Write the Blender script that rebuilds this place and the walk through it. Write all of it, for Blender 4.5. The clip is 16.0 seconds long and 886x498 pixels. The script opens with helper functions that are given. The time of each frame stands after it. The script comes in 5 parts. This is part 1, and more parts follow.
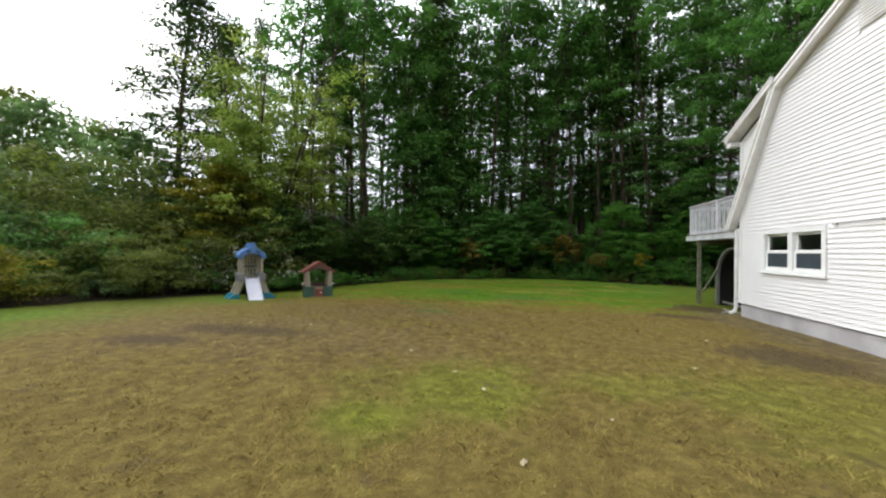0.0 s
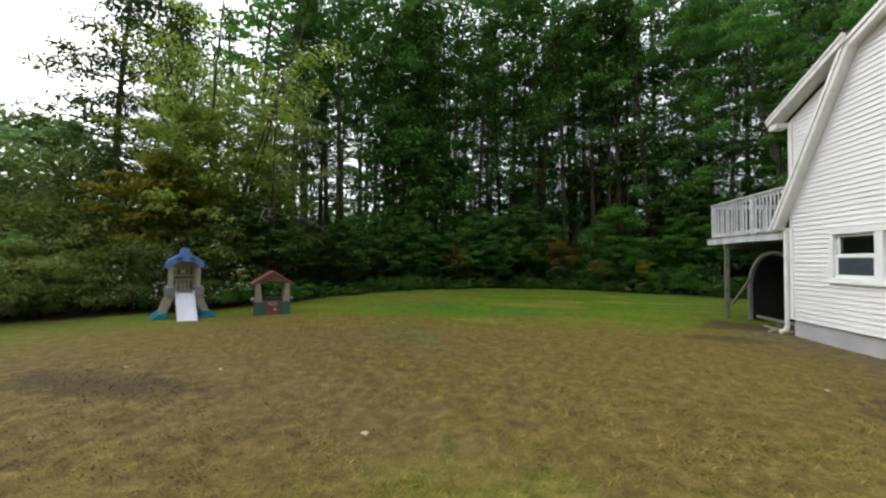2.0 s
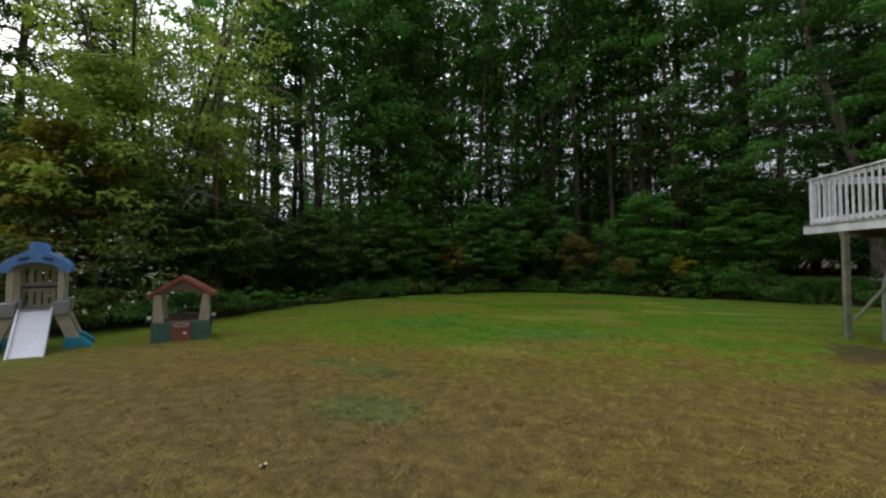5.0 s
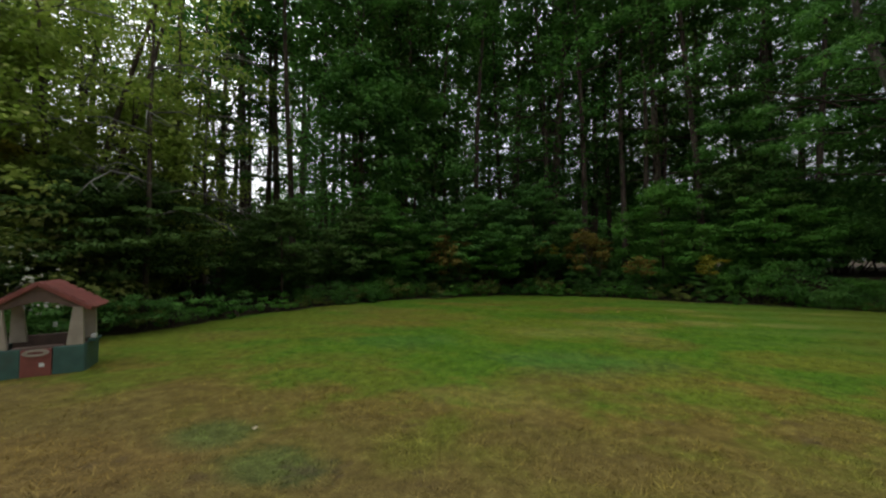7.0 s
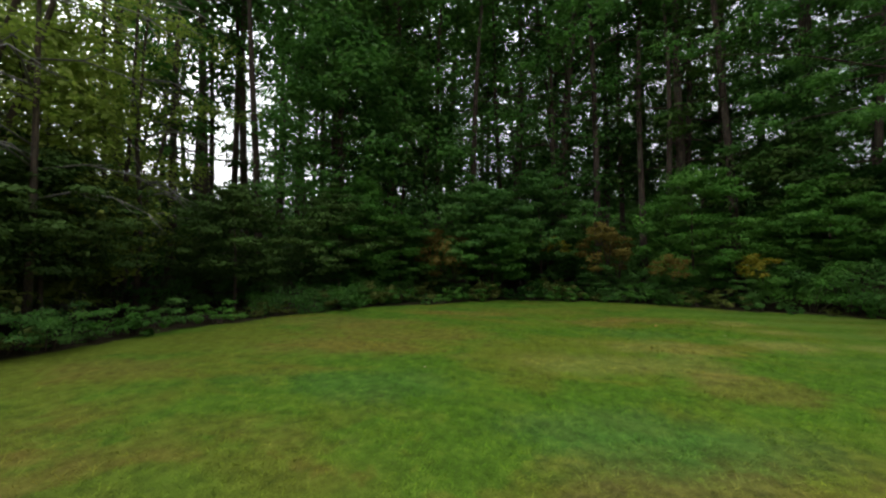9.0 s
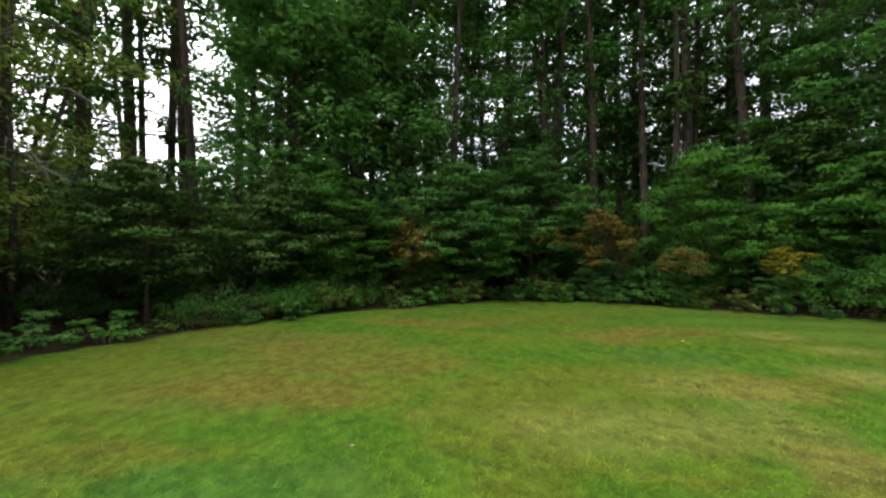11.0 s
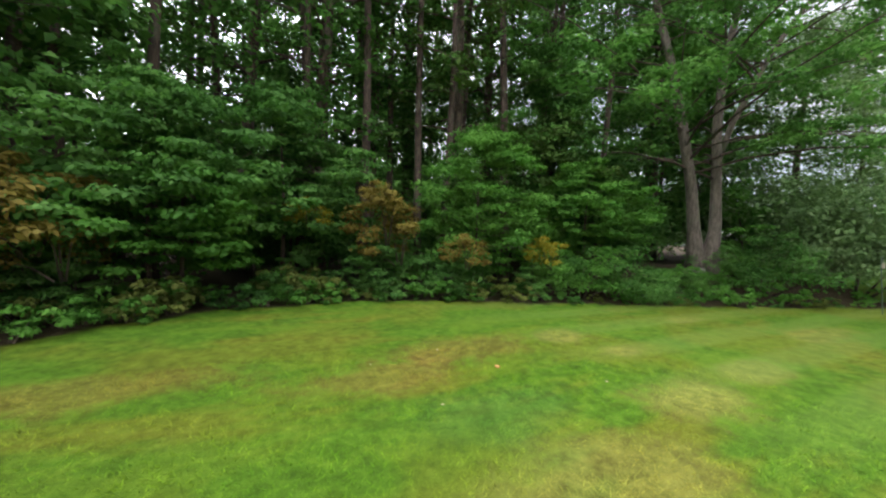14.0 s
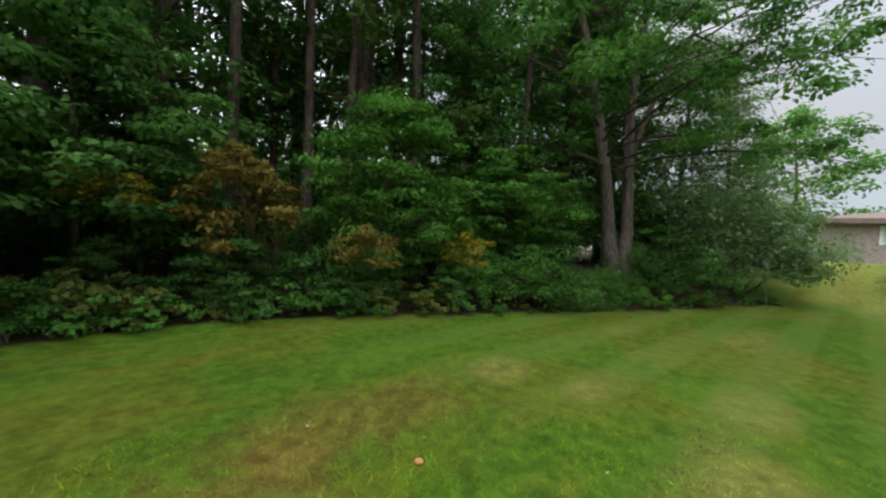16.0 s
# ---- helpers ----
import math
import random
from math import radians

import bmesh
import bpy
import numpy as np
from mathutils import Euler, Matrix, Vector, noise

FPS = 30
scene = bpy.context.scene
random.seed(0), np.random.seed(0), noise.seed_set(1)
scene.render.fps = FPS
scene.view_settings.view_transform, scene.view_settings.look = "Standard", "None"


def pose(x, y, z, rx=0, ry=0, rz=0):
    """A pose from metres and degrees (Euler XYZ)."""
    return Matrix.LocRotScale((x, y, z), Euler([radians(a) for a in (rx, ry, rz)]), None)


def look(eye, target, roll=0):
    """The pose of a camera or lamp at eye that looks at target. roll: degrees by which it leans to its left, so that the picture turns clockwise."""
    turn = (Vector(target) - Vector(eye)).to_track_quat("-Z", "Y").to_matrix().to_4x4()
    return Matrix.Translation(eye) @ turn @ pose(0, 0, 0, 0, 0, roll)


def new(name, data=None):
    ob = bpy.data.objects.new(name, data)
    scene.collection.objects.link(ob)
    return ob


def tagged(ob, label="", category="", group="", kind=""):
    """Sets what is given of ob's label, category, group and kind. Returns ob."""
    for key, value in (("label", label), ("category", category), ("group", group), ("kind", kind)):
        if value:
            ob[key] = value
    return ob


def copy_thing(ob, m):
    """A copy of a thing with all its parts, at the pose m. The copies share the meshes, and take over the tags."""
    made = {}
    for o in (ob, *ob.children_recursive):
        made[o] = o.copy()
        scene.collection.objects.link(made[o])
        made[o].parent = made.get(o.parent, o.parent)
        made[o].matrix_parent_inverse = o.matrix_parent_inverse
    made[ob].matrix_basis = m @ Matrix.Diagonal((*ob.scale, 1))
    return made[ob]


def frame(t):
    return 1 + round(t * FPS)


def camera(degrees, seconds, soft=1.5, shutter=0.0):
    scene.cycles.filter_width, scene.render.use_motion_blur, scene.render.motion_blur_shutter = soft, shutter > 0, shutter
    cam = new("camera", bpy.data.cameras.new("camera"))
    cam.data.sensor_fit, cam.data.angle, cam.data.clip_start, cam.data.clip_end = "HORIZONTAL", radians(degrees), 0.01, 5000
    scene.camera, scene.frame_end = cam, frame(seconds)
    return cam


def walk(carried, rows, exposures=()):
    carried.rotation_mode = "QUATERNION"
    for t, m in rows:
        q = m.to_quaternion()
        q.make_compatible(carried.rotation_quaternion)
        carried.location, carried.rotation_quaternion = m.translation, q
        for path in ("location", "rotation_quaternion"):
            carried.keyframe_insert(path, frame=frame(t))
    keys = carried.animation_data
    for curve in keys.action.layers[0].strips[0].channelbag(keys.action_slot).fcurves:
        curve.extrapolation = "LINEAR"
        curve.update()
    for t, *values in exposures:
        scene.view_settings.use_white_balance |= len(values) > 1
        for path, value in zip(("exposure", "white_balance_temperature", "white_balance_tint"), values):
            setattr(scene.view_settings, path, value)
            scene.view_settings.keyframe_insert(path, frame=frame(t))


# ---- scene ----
cam = camera(101.5, 16.0, soft=2.3)
METRES, EYE, TILT, LEAN, TURN = 18.5, 1.5, 0.0, 0.0, 13.0
ROWS = [
    (0.0, 0.0, 0.0, 0.0, -0.01, 0.37, -0.87),
    (0.5, 0.0037, 0.031, -0.0012, -0.41, 0.65, -0.92),
    (1.0, 0.0038, 0.0614, -0.0015, -1.18, 1.06, -0.89),
    (1.5, 0.0029, 0.0922, -0.0019, -2.09, 1.47, -0.75),
    (2.0, 0.0025, 0.1233, -0.0023, -2.5, 1.66, -0.62),
    (2.5, 0.0015, 0.1542, -0.0028, -2.67, 1.74, -0.51),
    (3.0, 0.0021, 0.1851, -0.0031, -2.71, 1.71, -0.41),
    (3.5, 0.0009, 0.216, -0.0048, -2.82, 1.75, -0.41),
    (4.0, 0.0046, 0.2484, -0.0054, -2.85, 1.76, -0.33),
    (6.5, 0.0347, 0.4007, -0.005, -3.25, 1.55, -0.03),
    (7.0, 0.0384, 0.4321, -0.0058, -3.47, 1.53, -0.21),
    (7.5, 0.0441, 0.4653, -0.0067, -3.62, 1.54, -0.33),
    (8.0, 0.0482, 0.4985, -0.0062, -3.78, 1.44, -0.4),
    (8.5, 0.0517, 0.5313, -0.0054, -4.04, 1.21, -0.43),
    (9.0, 0.0553, 0.5633, -0.0053, -4.12, 1.2, -0.41),
    (11.5, 0.093, 0.7097, 0.0018, -8.4, -0.53, -0.25),
    (12.0, 0.0953, 0.7446, 0.0021, -14.34, -0.43, -0.44),
    (12.5, 0.1076, 0.7675, -0.0018, -19.69, 0.04, -0.49),
    (13.0, 0.1133, 0.7997, -0.0004, -29.8, -0.48, -0.89),
    (13.5, 0.1291, 0.8213, -0.0011, -37.68, -1.29, -1.99),
    (14.0, 0.1564, 0.8465, -0.0006, -42.84, -2.3, -2.73),
    (14.5, 0.1816, 0.8776, -0.0019, -46.41, -3.02, -3.33),
    (15.0, 0.202, 0.8974, -0.0057, -47.87, -3.03, -3.61),
    (15.5, 0.2243, 0.9174, -0.0067, -51.09, -2.66, -3.8),
    (16.0, 0.246, 0.9258, -0.0077, -57.56, -1.48, -3.79),
]
EXPOSURES = [(0, 0.58), (1.5, 0.44), (2.5, 0.25), (3.5, 0.08), (7, -0.0), (9, 0.37), (11.5, 1.2), (12.5, 1.48), (14.5, 1.68), (15.5, 1.65), (16, 0.85)]
walk(cam, [(t, pose(0, 0, EYE, TILT, LEAN, TURN) @ pose(METRES * x, METRES * y, METRES * z, 90 + pitch, roll, yaw)) for t, x, y, z, yaw, pitch, roll in ROWS], EXPOSURES)

# ---- world and sun ----
SUN_EL, SUN_AZ = 38.0, -62.0            # degrees above the horizon; degrees right of +y
SKY_STRENGTH, SUN_STRENGTH = 0.15, 1.0

world = bpy.data.worlds.new("overcast_sky")
scene.world = world
world.use_nodes = True
wn, wl = world.node_tree.nodes, world.node_tree.links
wn.clear()
w_out = wn.new("ShaderNodeOutputWorld")
w_bg = wn.new("ShaderNodeBackground")
w_sky = wn.new("ShaderNodeTexSky")
w_sky.sky_type = "NISHITA"
w_sky.sun_disc = False
w_sky.sun_elevation = radians(SUN_EL)
w_sky.sun_rotation = radians(SUN_AZ)
w_sky.air_density, w_sky.dust_density, w_sky.ozone_density = 1.0, 3.0, 1.0
w_co = wn.new("ShaderNodeTexCoord")
w_no = wn.new("ShaderNodeTexNoise")
w_no.inputs["Scale"].default_value = 2.2
w_no.inputs["Detail"].default_value = 5
w_ra = wn.new("ShaderNodeMapRange")
w_ra.inputs["From Min"].default_value = 0.3
w_ra.inputs["From Max"].default_value = 0.62
w_ra.inputs["To Min"].default_value = 0.55
w_ra.inputs["To Max"].default_value = 0.97
w_mix = wn.new("ShaderNodeMix")
w_mix.data_type = "RGBA"
w_sep = wn.new("ShaderNodeSeparateXYZ")          # an overcast sky is three times as bright overhead as at the horizon
w_up = wn.new("ShaderNodeMapRange")
w_up.inputs["To Min"].default_value = 5.2
w_up.inputs["To Max"].default_value = 14.0
w_gray = wn.new("ShaderNodeVectorMath")
w_gray.operation = "SCALE"
w_gray.inputs[0].default_value = (0.95, 0.985, 1.03)
w_bg.inputs["Strength"].default_value = SKY_STRENGTH
wl.new(w_co.outputs["Generated"], w_no.inputs["Vector"])
wl.new(w_no.outputs["Fac"], w_ra.inputs["Value"])
wl.new(w_ra.outputs["Result"], w_mix.inputs["Factor"])
wl.new(w_sky.outputs["Color"], w_mix.inputs["A"])
wl.new(w_co.outputs["Generated"], w_sep.inputs[0])
wl.new(w_sep.outputs[2], w_up.inputs["Value"])
w_dot = wn.new("ShaderNodeVectorMath")            # and brighter round the veiled sun
w_dot.operation = "DOT_PRODUCT"
w_dot.inputs[1].default_value = (math.sin(radians(SUN_AZ)) * math.cos(radians(SUN_EL)), math.cos(radians(SUN_AZ)) * math.cos(radians(SUN_EL)), math.sin(radians(SUN_EL)))
w_side = wn.new("ShaderNodeMapRange")
w_side.inputs["From Min"].default_value = -0.2
w_side.inputs["To Min"].default_value = 0.32
w_side.inputs["To Max"].default_value = 1.7
w_mul = wn.new("ShaderNodeMath")
w_mul.operation = "MULTIPLY"
wl.new(w_co.outputs["Generated"], w_dot.inputs[0])
wl.new(w_dot.outputs["Value"], w_side.inputs["Value"])
wl.new(w_side.outputs["Result"], w_mul.inputs[0])
wl.new(w_up.outputs["Result"], w_mul.inputs[1])
wl.new(w_mul.outputs[0], w_gray.inputs["Scale"])
wl.new(w_gray.outputs[0], w_mix.inputs["B"])
wl.new(w_mix.outputs["Result"], w_bg.inputs["Color"])
wl.new(w_bg.outputs["Background"], w_out.inputs["Surface"])

sun = new("sun", bpy.data.lights.new("sun", "SUN"))
sun.data.energy, sun.data.angle, sun.data.color = SUN_STRENGTH, radians(14), (1.0, 0.96, 0.9)
_sd = Vector((math.sin(radians(SUN_AZ)) * math.cos(radians(SUN_EL)), math.cos(radians(SUN_AZ)) * math.cos(radians(SUN_EL)), math.sin(radians(SUN_EL))))
sun.matrix_world = look(_sd * 60, (0, 0, 0))


# ---- materials ----
def material(name):
    m = bpy.data.materials.new(name)
    m.use_nodes = True
    nt = m.node_tree
    return m, nt.nodes, nt.links, nt.nodes["Principled BSDF"]


def position(n, scale=1.0, stretch=(1, 1, 1), world_space=False):
    """A vector output in metres, of the object or of the world."""
    src = n.new("ShaderNodeNewGeometry").outputs["Position"] if world_space else n.new("ShaderNodeTexCoord").outputs["Object"]
    mp = n.new("ShaderNodeMapping")
    mp.inputs["Scale"].default_value = [scale * s for s in stretch]
    n.id_data.links.new(src, mp.inputs["Vector"])
    return mp.outputs["Vector"]


def noise_tex(n, l, vec, scale, detail=3, rough=0.55):
    t = n.new("ShaderNodeTexNoise")
    t.inputs["Scale"].default_value = scale
    t.inputs["Detail"].default_value = detail
    t.inputs["Roughness"].default_value = rough
    l.new(vec, t.inputs["Vector"])
    return t.outputs["Fac"]


def ramp(n, l, fac, stops):
    r = n.new("ShaderNodeValToRGB")
    e = r.color_ramp.elements
    while len(e) < len(stops):
        e.new(0.5)
    for k, (p, c) in enumerate(stops):
        e[k].position, e[k].color = p, (*c, 1)
    l.new(fac, r.inputs["Fac"])
    return r.outputs["Color"]


def mathn(n, l, op, a, b=None, clamp=False):
    m = n.new("ShaderNodeMath")
    m.operation, m.use_clamp = op, clamp
    for k, v in enumerate((a, b)):
        if v is None:
            continue
        if isinstance(v, (int, float)):
            m.inputs[k].default_value = v
        else:
            l.new(v, m.inputs[k])
    return m.outputs[0]


def mapr(n, l, v, a, b, c=0.0, d=1.0):
    m = n.new("ShaderNodeMapRange")
    m.interpolation_type = "SMOOTHSTEP"
    for key, val in (("From Min", a), ("From Max", b), ("To Min", c), ("To Max", d)):
        m.inputs[key].default_value = val
    l.new(v, m.inputs["Value"])
    return m.outputs["Result"]


def mixc(n, l, fac, a, b, mode="MIX"):
    m = n.new("ShaderNodeMix")
    m.data_type, m.blend_type = "RGBA", mode
    if isinstance(fac, (int, float)):
        m.inputs["Factor"].default_value = fac
    else:
        l.new(fac, m.inputs["Factor"])
    for key, v in (("A", a), ("B", b)):
        if isinstance(v, tuple):
            m.inputs[key].default_value = (*v, 1)
        else:
            l.new(v, m.inputs[key])
    return m.outputs["Result"]


def bump(n, l, height, strength, distance, shader):
    b = n.new("ShaderNodeBump")
    b.inputs["Strength"].default_value = strength
    b.inputs["Distance"].default_value = distance
    l.new(height, b.inputs["Height"])
    l.new(b.outputs["Normal"], shader.inputs["Normal"])


def plain(name, color, rough=0.6, metal=0.0, vary=0.12, scale=6.0, fine=60.0, relief=0.3, dirt=None, spec=0.5):
    """A painted, moulded or bare material: two scales of variation and a fine relief."""
    m, n, l, p = material(name)
    v = position(n)
    big, small = noise_tex(n, l, v, scale, 4), noise_tex(n, l, v, fine, 3)
    dark = tuple(c * (1 - vary) for c in color)
    light = tuple(min(1, c * (1 + vary)) for c in color)
    c = mixc(n, l, mapr(n, l, big, 0.35, 0.65), dark, light)
    c = mixc(n, l, mapr(n, l, small, 0.55, 0.75, 0, 0.35), c, tuple(x * 0.8 for x in color))
    if dirt:
        c = mixc(n, l, mapr(n, l, noise_tex(n, l, v, scale * 0.6, 6, 0.7), 0.52, 0.72, 0, 0.6), c, dirt)
    l.new(c, p.inputs["Base Color"])
    p.inputs["Roughness"].default_value = rough
    p.inputs["Metallic"].default_value = metal
    p.inputs["Specular IOR Level"].default_value = spec
    bump(n, l, small, relief, 0.003, p)
    return m


def leaf_material(name, dark, mid, light, thin=0.46, rough=0.6):
    """Leaves: colour by clump, by tree and by leaf, with light passing through."""
    m, n, l, p = material(name)
    g = n.new("ShaderNodeNewGeometry")
    oi = n.new("ShaderNodeObjectInfo")
    v = position(n, world_space=True)
    big = noise_tex(n, l, v, 0.8, 3)
    f = mathn(n, l, "ADD", mathn(n, l, "MULTIPLY", g.outputs["Random Per Island"], 0.32), mathn(n, l, "MULTIPLY", mapr(n, l, big, 0.3, 0.7), 0.53))
    f = mathn(n, l, "ADD", f, mathn(n, l, "MULTIPLY", oi.outputs["Random"], 0.15))
    c = ramp(n, l, f, [(0.0, dark), (0.5, mid), (1.0, light)])
    l.new(c, p.inputs["Base Color"])
    p.inputs["Roughness"].default_value = rough
    p.inputs["Specular IOR Level"].default_value = 0.08
    tr = n.new("ShaderNodeBsdfTranslucent")
    l.new(mixc(n, l, 0.5, c, (0.7, 1.0, 0.35), "MULTIPLY"), tr.inputs["Color"])
    mx = n.new("ShaderNodeMixShader")
    mx.inputs["Fac"].default_value = thin
    l.new(p.outputs["BSDF"], mx.inputs[1])
    l.new(tr.outputs["BSDF"], mx.inputs[2])
    l.new(mx.outputs["Shader"], n["Material Output"].inputs["Surface"])
    return m


def bark_material(name, dark, light):
    m, n, l, p = material(name)
    v = position(n, stretch=(1, 1, 0.25))
    a, b = noise_tex(n, l, v, 14, 5, 0.7), noise_tex(n, l, position(n), 1.3, 3)
    c = mixc(n, l, mapr(n, l, a, 0.35, 0.65), dark, light)
    c = mixc(n, l, mapr(n, l, b, 0.5, 0.75, 0, 0.5), c, (0.10, 0.12, 0.07))
    l.new(c, p.inputs["Base Color"])
    p.inputs["Roughness"].default_value = 0.9
    bump(n, l, a, 0.8, 0.03, p)
    return m


def lawn_color(n, l):
    """Mown grass in world metres: thatch, green tufts, worn soil; shared by the ground and the blades."""
    v = position(n, world_space=True)
    sep = n.new("ShaderNodeSeparateXYZ")
    l.new(v, sep.inputs[0])
    x, y = sep.outputs[0], sep.outputs[1]
    big = noise_tex(n, l, v, 0.22, 4, 0.6)
    mid = noise_tex(n, l, v, 0.9, 4, 0.6)
    fine = noise_tex(n, l, v, 7.0, 4, 0.7)

    def blot(cx, cy, rx, ry, amount):
        """An uneven patch round a place."""
        dx = mathn(n, l, "DIVIDE", mathn(n, l, "SUBTRACT", x, cx), rx)
        dy = mathn(n, l, "DIVIDE", mathn(n, l, "SUBTRACT", y, cy), ry)
        d = mathn(n, l, "SQRT", mathn(n, l, "ADD", mathn(n, l, "MULTIPLY", dx, dx), mathn(n, l, "MULTIPLY", dy, dy)))
        d = mathn(n, l, "ADD", d, mathn(n, l, "MULTIPLY", mathn(n, l, "SUBTRACT", fine, 0.5), 1.3))
        d = mathn(n, l, "ADD", d, mathn(n, l, "MULTIPLY", mathn(n, l, "SUBTRACT", mid, 0.5), 2.2))
        return mapr(n, l, d, 0.45, 1.25, amount, 0.0)

    # greener towards the woods and the side yard
    far = mapr(n, l, mathn(n, l, "ADD", y, mathn(n, l, "MULTIPLY", mid, 5.0)), 12.4, 17.2)
    side = mapr(n, l, mathn(n, l, "ADD", x, mathn(n, l, "MULTIPLY", mid, 4.0)), -8.5, -4.5, 0.8, 0.0)
    base = mathn(n, l, "MAXIMUM", mathn(n, l, "MULTIPLY", far, 1.0), side)
    patches = mapr(n, l, mid, 0.47, 0.62, 0.0, 0.95)
    green = mathn(n, l, "ADD", base, mathn(n, l, "MULTIPLY", patches, mathn(n, l, "MAXIMUM", mapr(n, l, y, 3.0, 6.0, 0.30, 0.12), mapr(n, l, y, 10.0, 13.0, 0.0, 0.75))), True)
    stripe = noise_tex(n, l, position(n, stretch=(0.34, 1.0, 1), world_space=True), 0.8, 4, 0.6)
    dry = mathn(n, l, "MAXIMUM", mapr(n, l, big, 0.47, 0.58, 0.0, 0.65), mapr(n, l, stripe, 0.50, 0.64, 0.0, 0.85))
    dry = mathn(n, l, "MULTIPLY", dry, mapr(n, l, far, 0.0, 1.0, 0.5, 0.62))
    green = mathn(n, l, "SUBTRACT", green, dry, True)
    thatch = ramp(n, l, fine, [(0.2, THATCH_DARK), (0.5, THATCH), (0.8, THATCH_LIGHT)])
    grass = ramp(n, l, fine, [(0.2, GRASS_DARK), (0.5, GRASS), (0.8, GRASS_LIGHT)])
    straw = ramp(n, l, fine, [(0.2, STRAW_DARK), (0.5, STRAW), (0.8, STRAW_LIGHT)])
    worn = ramp(n, l, fine, [(0.2, DRY_DARK), (0.5, DRY), (0.8, DRY_LIGHT)])
    thatch = mixc(n, l, far, thatch, worn)
    c = mixc(n, l, green, thatch, mixc(n, l, mathn(n, l, "MAXIMUM", far, side), straw, grass))
    lush = noise_tex(n, l, position(n, stretch=(0.45, 1.0, 1), world_space=True), 1.1, 4, 0.6)
    c = mixc(n, l, mathn(n, l, "MULTIPLY", mapr(n, l, lush, 0.50, 0.64, 0.0, 0.5), mathn(n, l, "MULTIPLY", far, green)), c, mixc(n, l, fine, LIME, LIME_LIGHT))
    for cx, cy, rx, ry, tint, amount in SPOTS:
        grain = mixc(n, l, mapr(n, l, fine, 0.25, 0.75), tuple(v * 0.6 for v in tint), tuple(v * 1.4 for v in tint))
        c = mixc(n, l, blot(cx, cy, rx, ry, amount * 0.72), c, grain)
    # worn litter along the foundation
    edge = mapr(n, l, mathn(n, l, "ADD", x, mathn(n, l, "MULTIPLY", mid, 2.6)), 5.6, 6.7, 0.0, 0.75)
    edge = mathn(n, l, "MULTIPLY", edge, mapr(n, l, mathn(n, l, "ADD", y, mathn(n, l, "MULTIPLY", mid, 2.0)), 13.6, 14.6, 1.0, 0.0))
    edge = mathn(n, l, "MULTIPLY", edge, mapr(n, l, y, 1.5, 3.5))
    c = mixc(n, l, edge, c, ramp(n, l, noise_tex(n, l, v, 5.0, 5, 0.75), [(0.35, SOIL), (0.52, LITTER), (0.62, THATCH_LIGHT)]))
    # mower stripes in the far part and small bare scrapes everywhere
    row = mathn(n, l, "SINE", mathn(n, l, "MULTIPLY", mathn(n, l, "ADD", y, mathn(n, l, "MULTIPLY", x, 0.06)), 5.2))
    row = mathn(n, l, "MULTIPLY", mapr(n, l, row, -0.5, 0.5, 0.0, 0.26), mapr(n, l, x, 2.0, 6.0))
    c = mixc(n, l, mathn(n, l, "MULTIPLY", row, mapr(n, l, y, 13.0, 17.0)), c, STRIPE)
    c = mixc(n, l, mathn(n, l, "MULTIPLY", mapr(n, l, noise_tex(n, l, v, 1.7, 5, 0.7), 0.58, 0.70, 0.0, 0.65), mapr(n, l, far, 0.0, 1.0, 1.0, 0.25)), c, SOIL)
    for cx, cy, rx, ry in BARE:
        c = mixc(n, l, blot(cx, cy, rx, ry, 0.8), c, SOIL)
    return c, fine, v


THATCH_DARK, THATCH, THATCH_LIGHT = (0.062, 0.045, 0.014), (0.130, 0.096, 0.027), (0.215, 0.168, 0.050)
GRASS_DARK, GRASS, GRASS_LIGHT = (0.031, 0.070, 0.006), (0.068, 0.142, 0.010), (0.128, 0.229, 0.021)
STRAW_DARK, STRAW, STRAW_LIGHT = (0.048, 0.066, 0.008), (0.100, 0.128, 0.014), (0.176, 0.202, 0.028)
DRY_DARK, DRY, DRY_LIGHT = (0.078, 0.064, 0.008), (0.167, 0.130, 0.017), (0.264, 0.218, 0.035)
LIME, LIME_LIGHT = (0.072, 0.128, 0.009), (0.150, 0.222, 0.020)
SOIL = (0.068, 0.048, 0.027)
STRIPE = (0.165, 0.235, 0.050)
LITTER = (0.135, 0.105, 0.065)
RUDDY, PALE, CLOVER, SPRING, TAUPE = (0.185, 0.115, 0.030), (0.245, 0.205, 0.055), (0.045, 0.125, 0.030), (0.125, 0.150, 0.016), (0.120, 0.086, 0.042)
BARE = [(-4.9, 5.5, 1.5, 0.42), (-5.9, 4.6, 1.0, 0.4), (4.0, 6.4, 1.1, 0.9), (4.2, 10.9, 0.9, 0.5), (5.4, 13.2, 0.9, 0.9)]
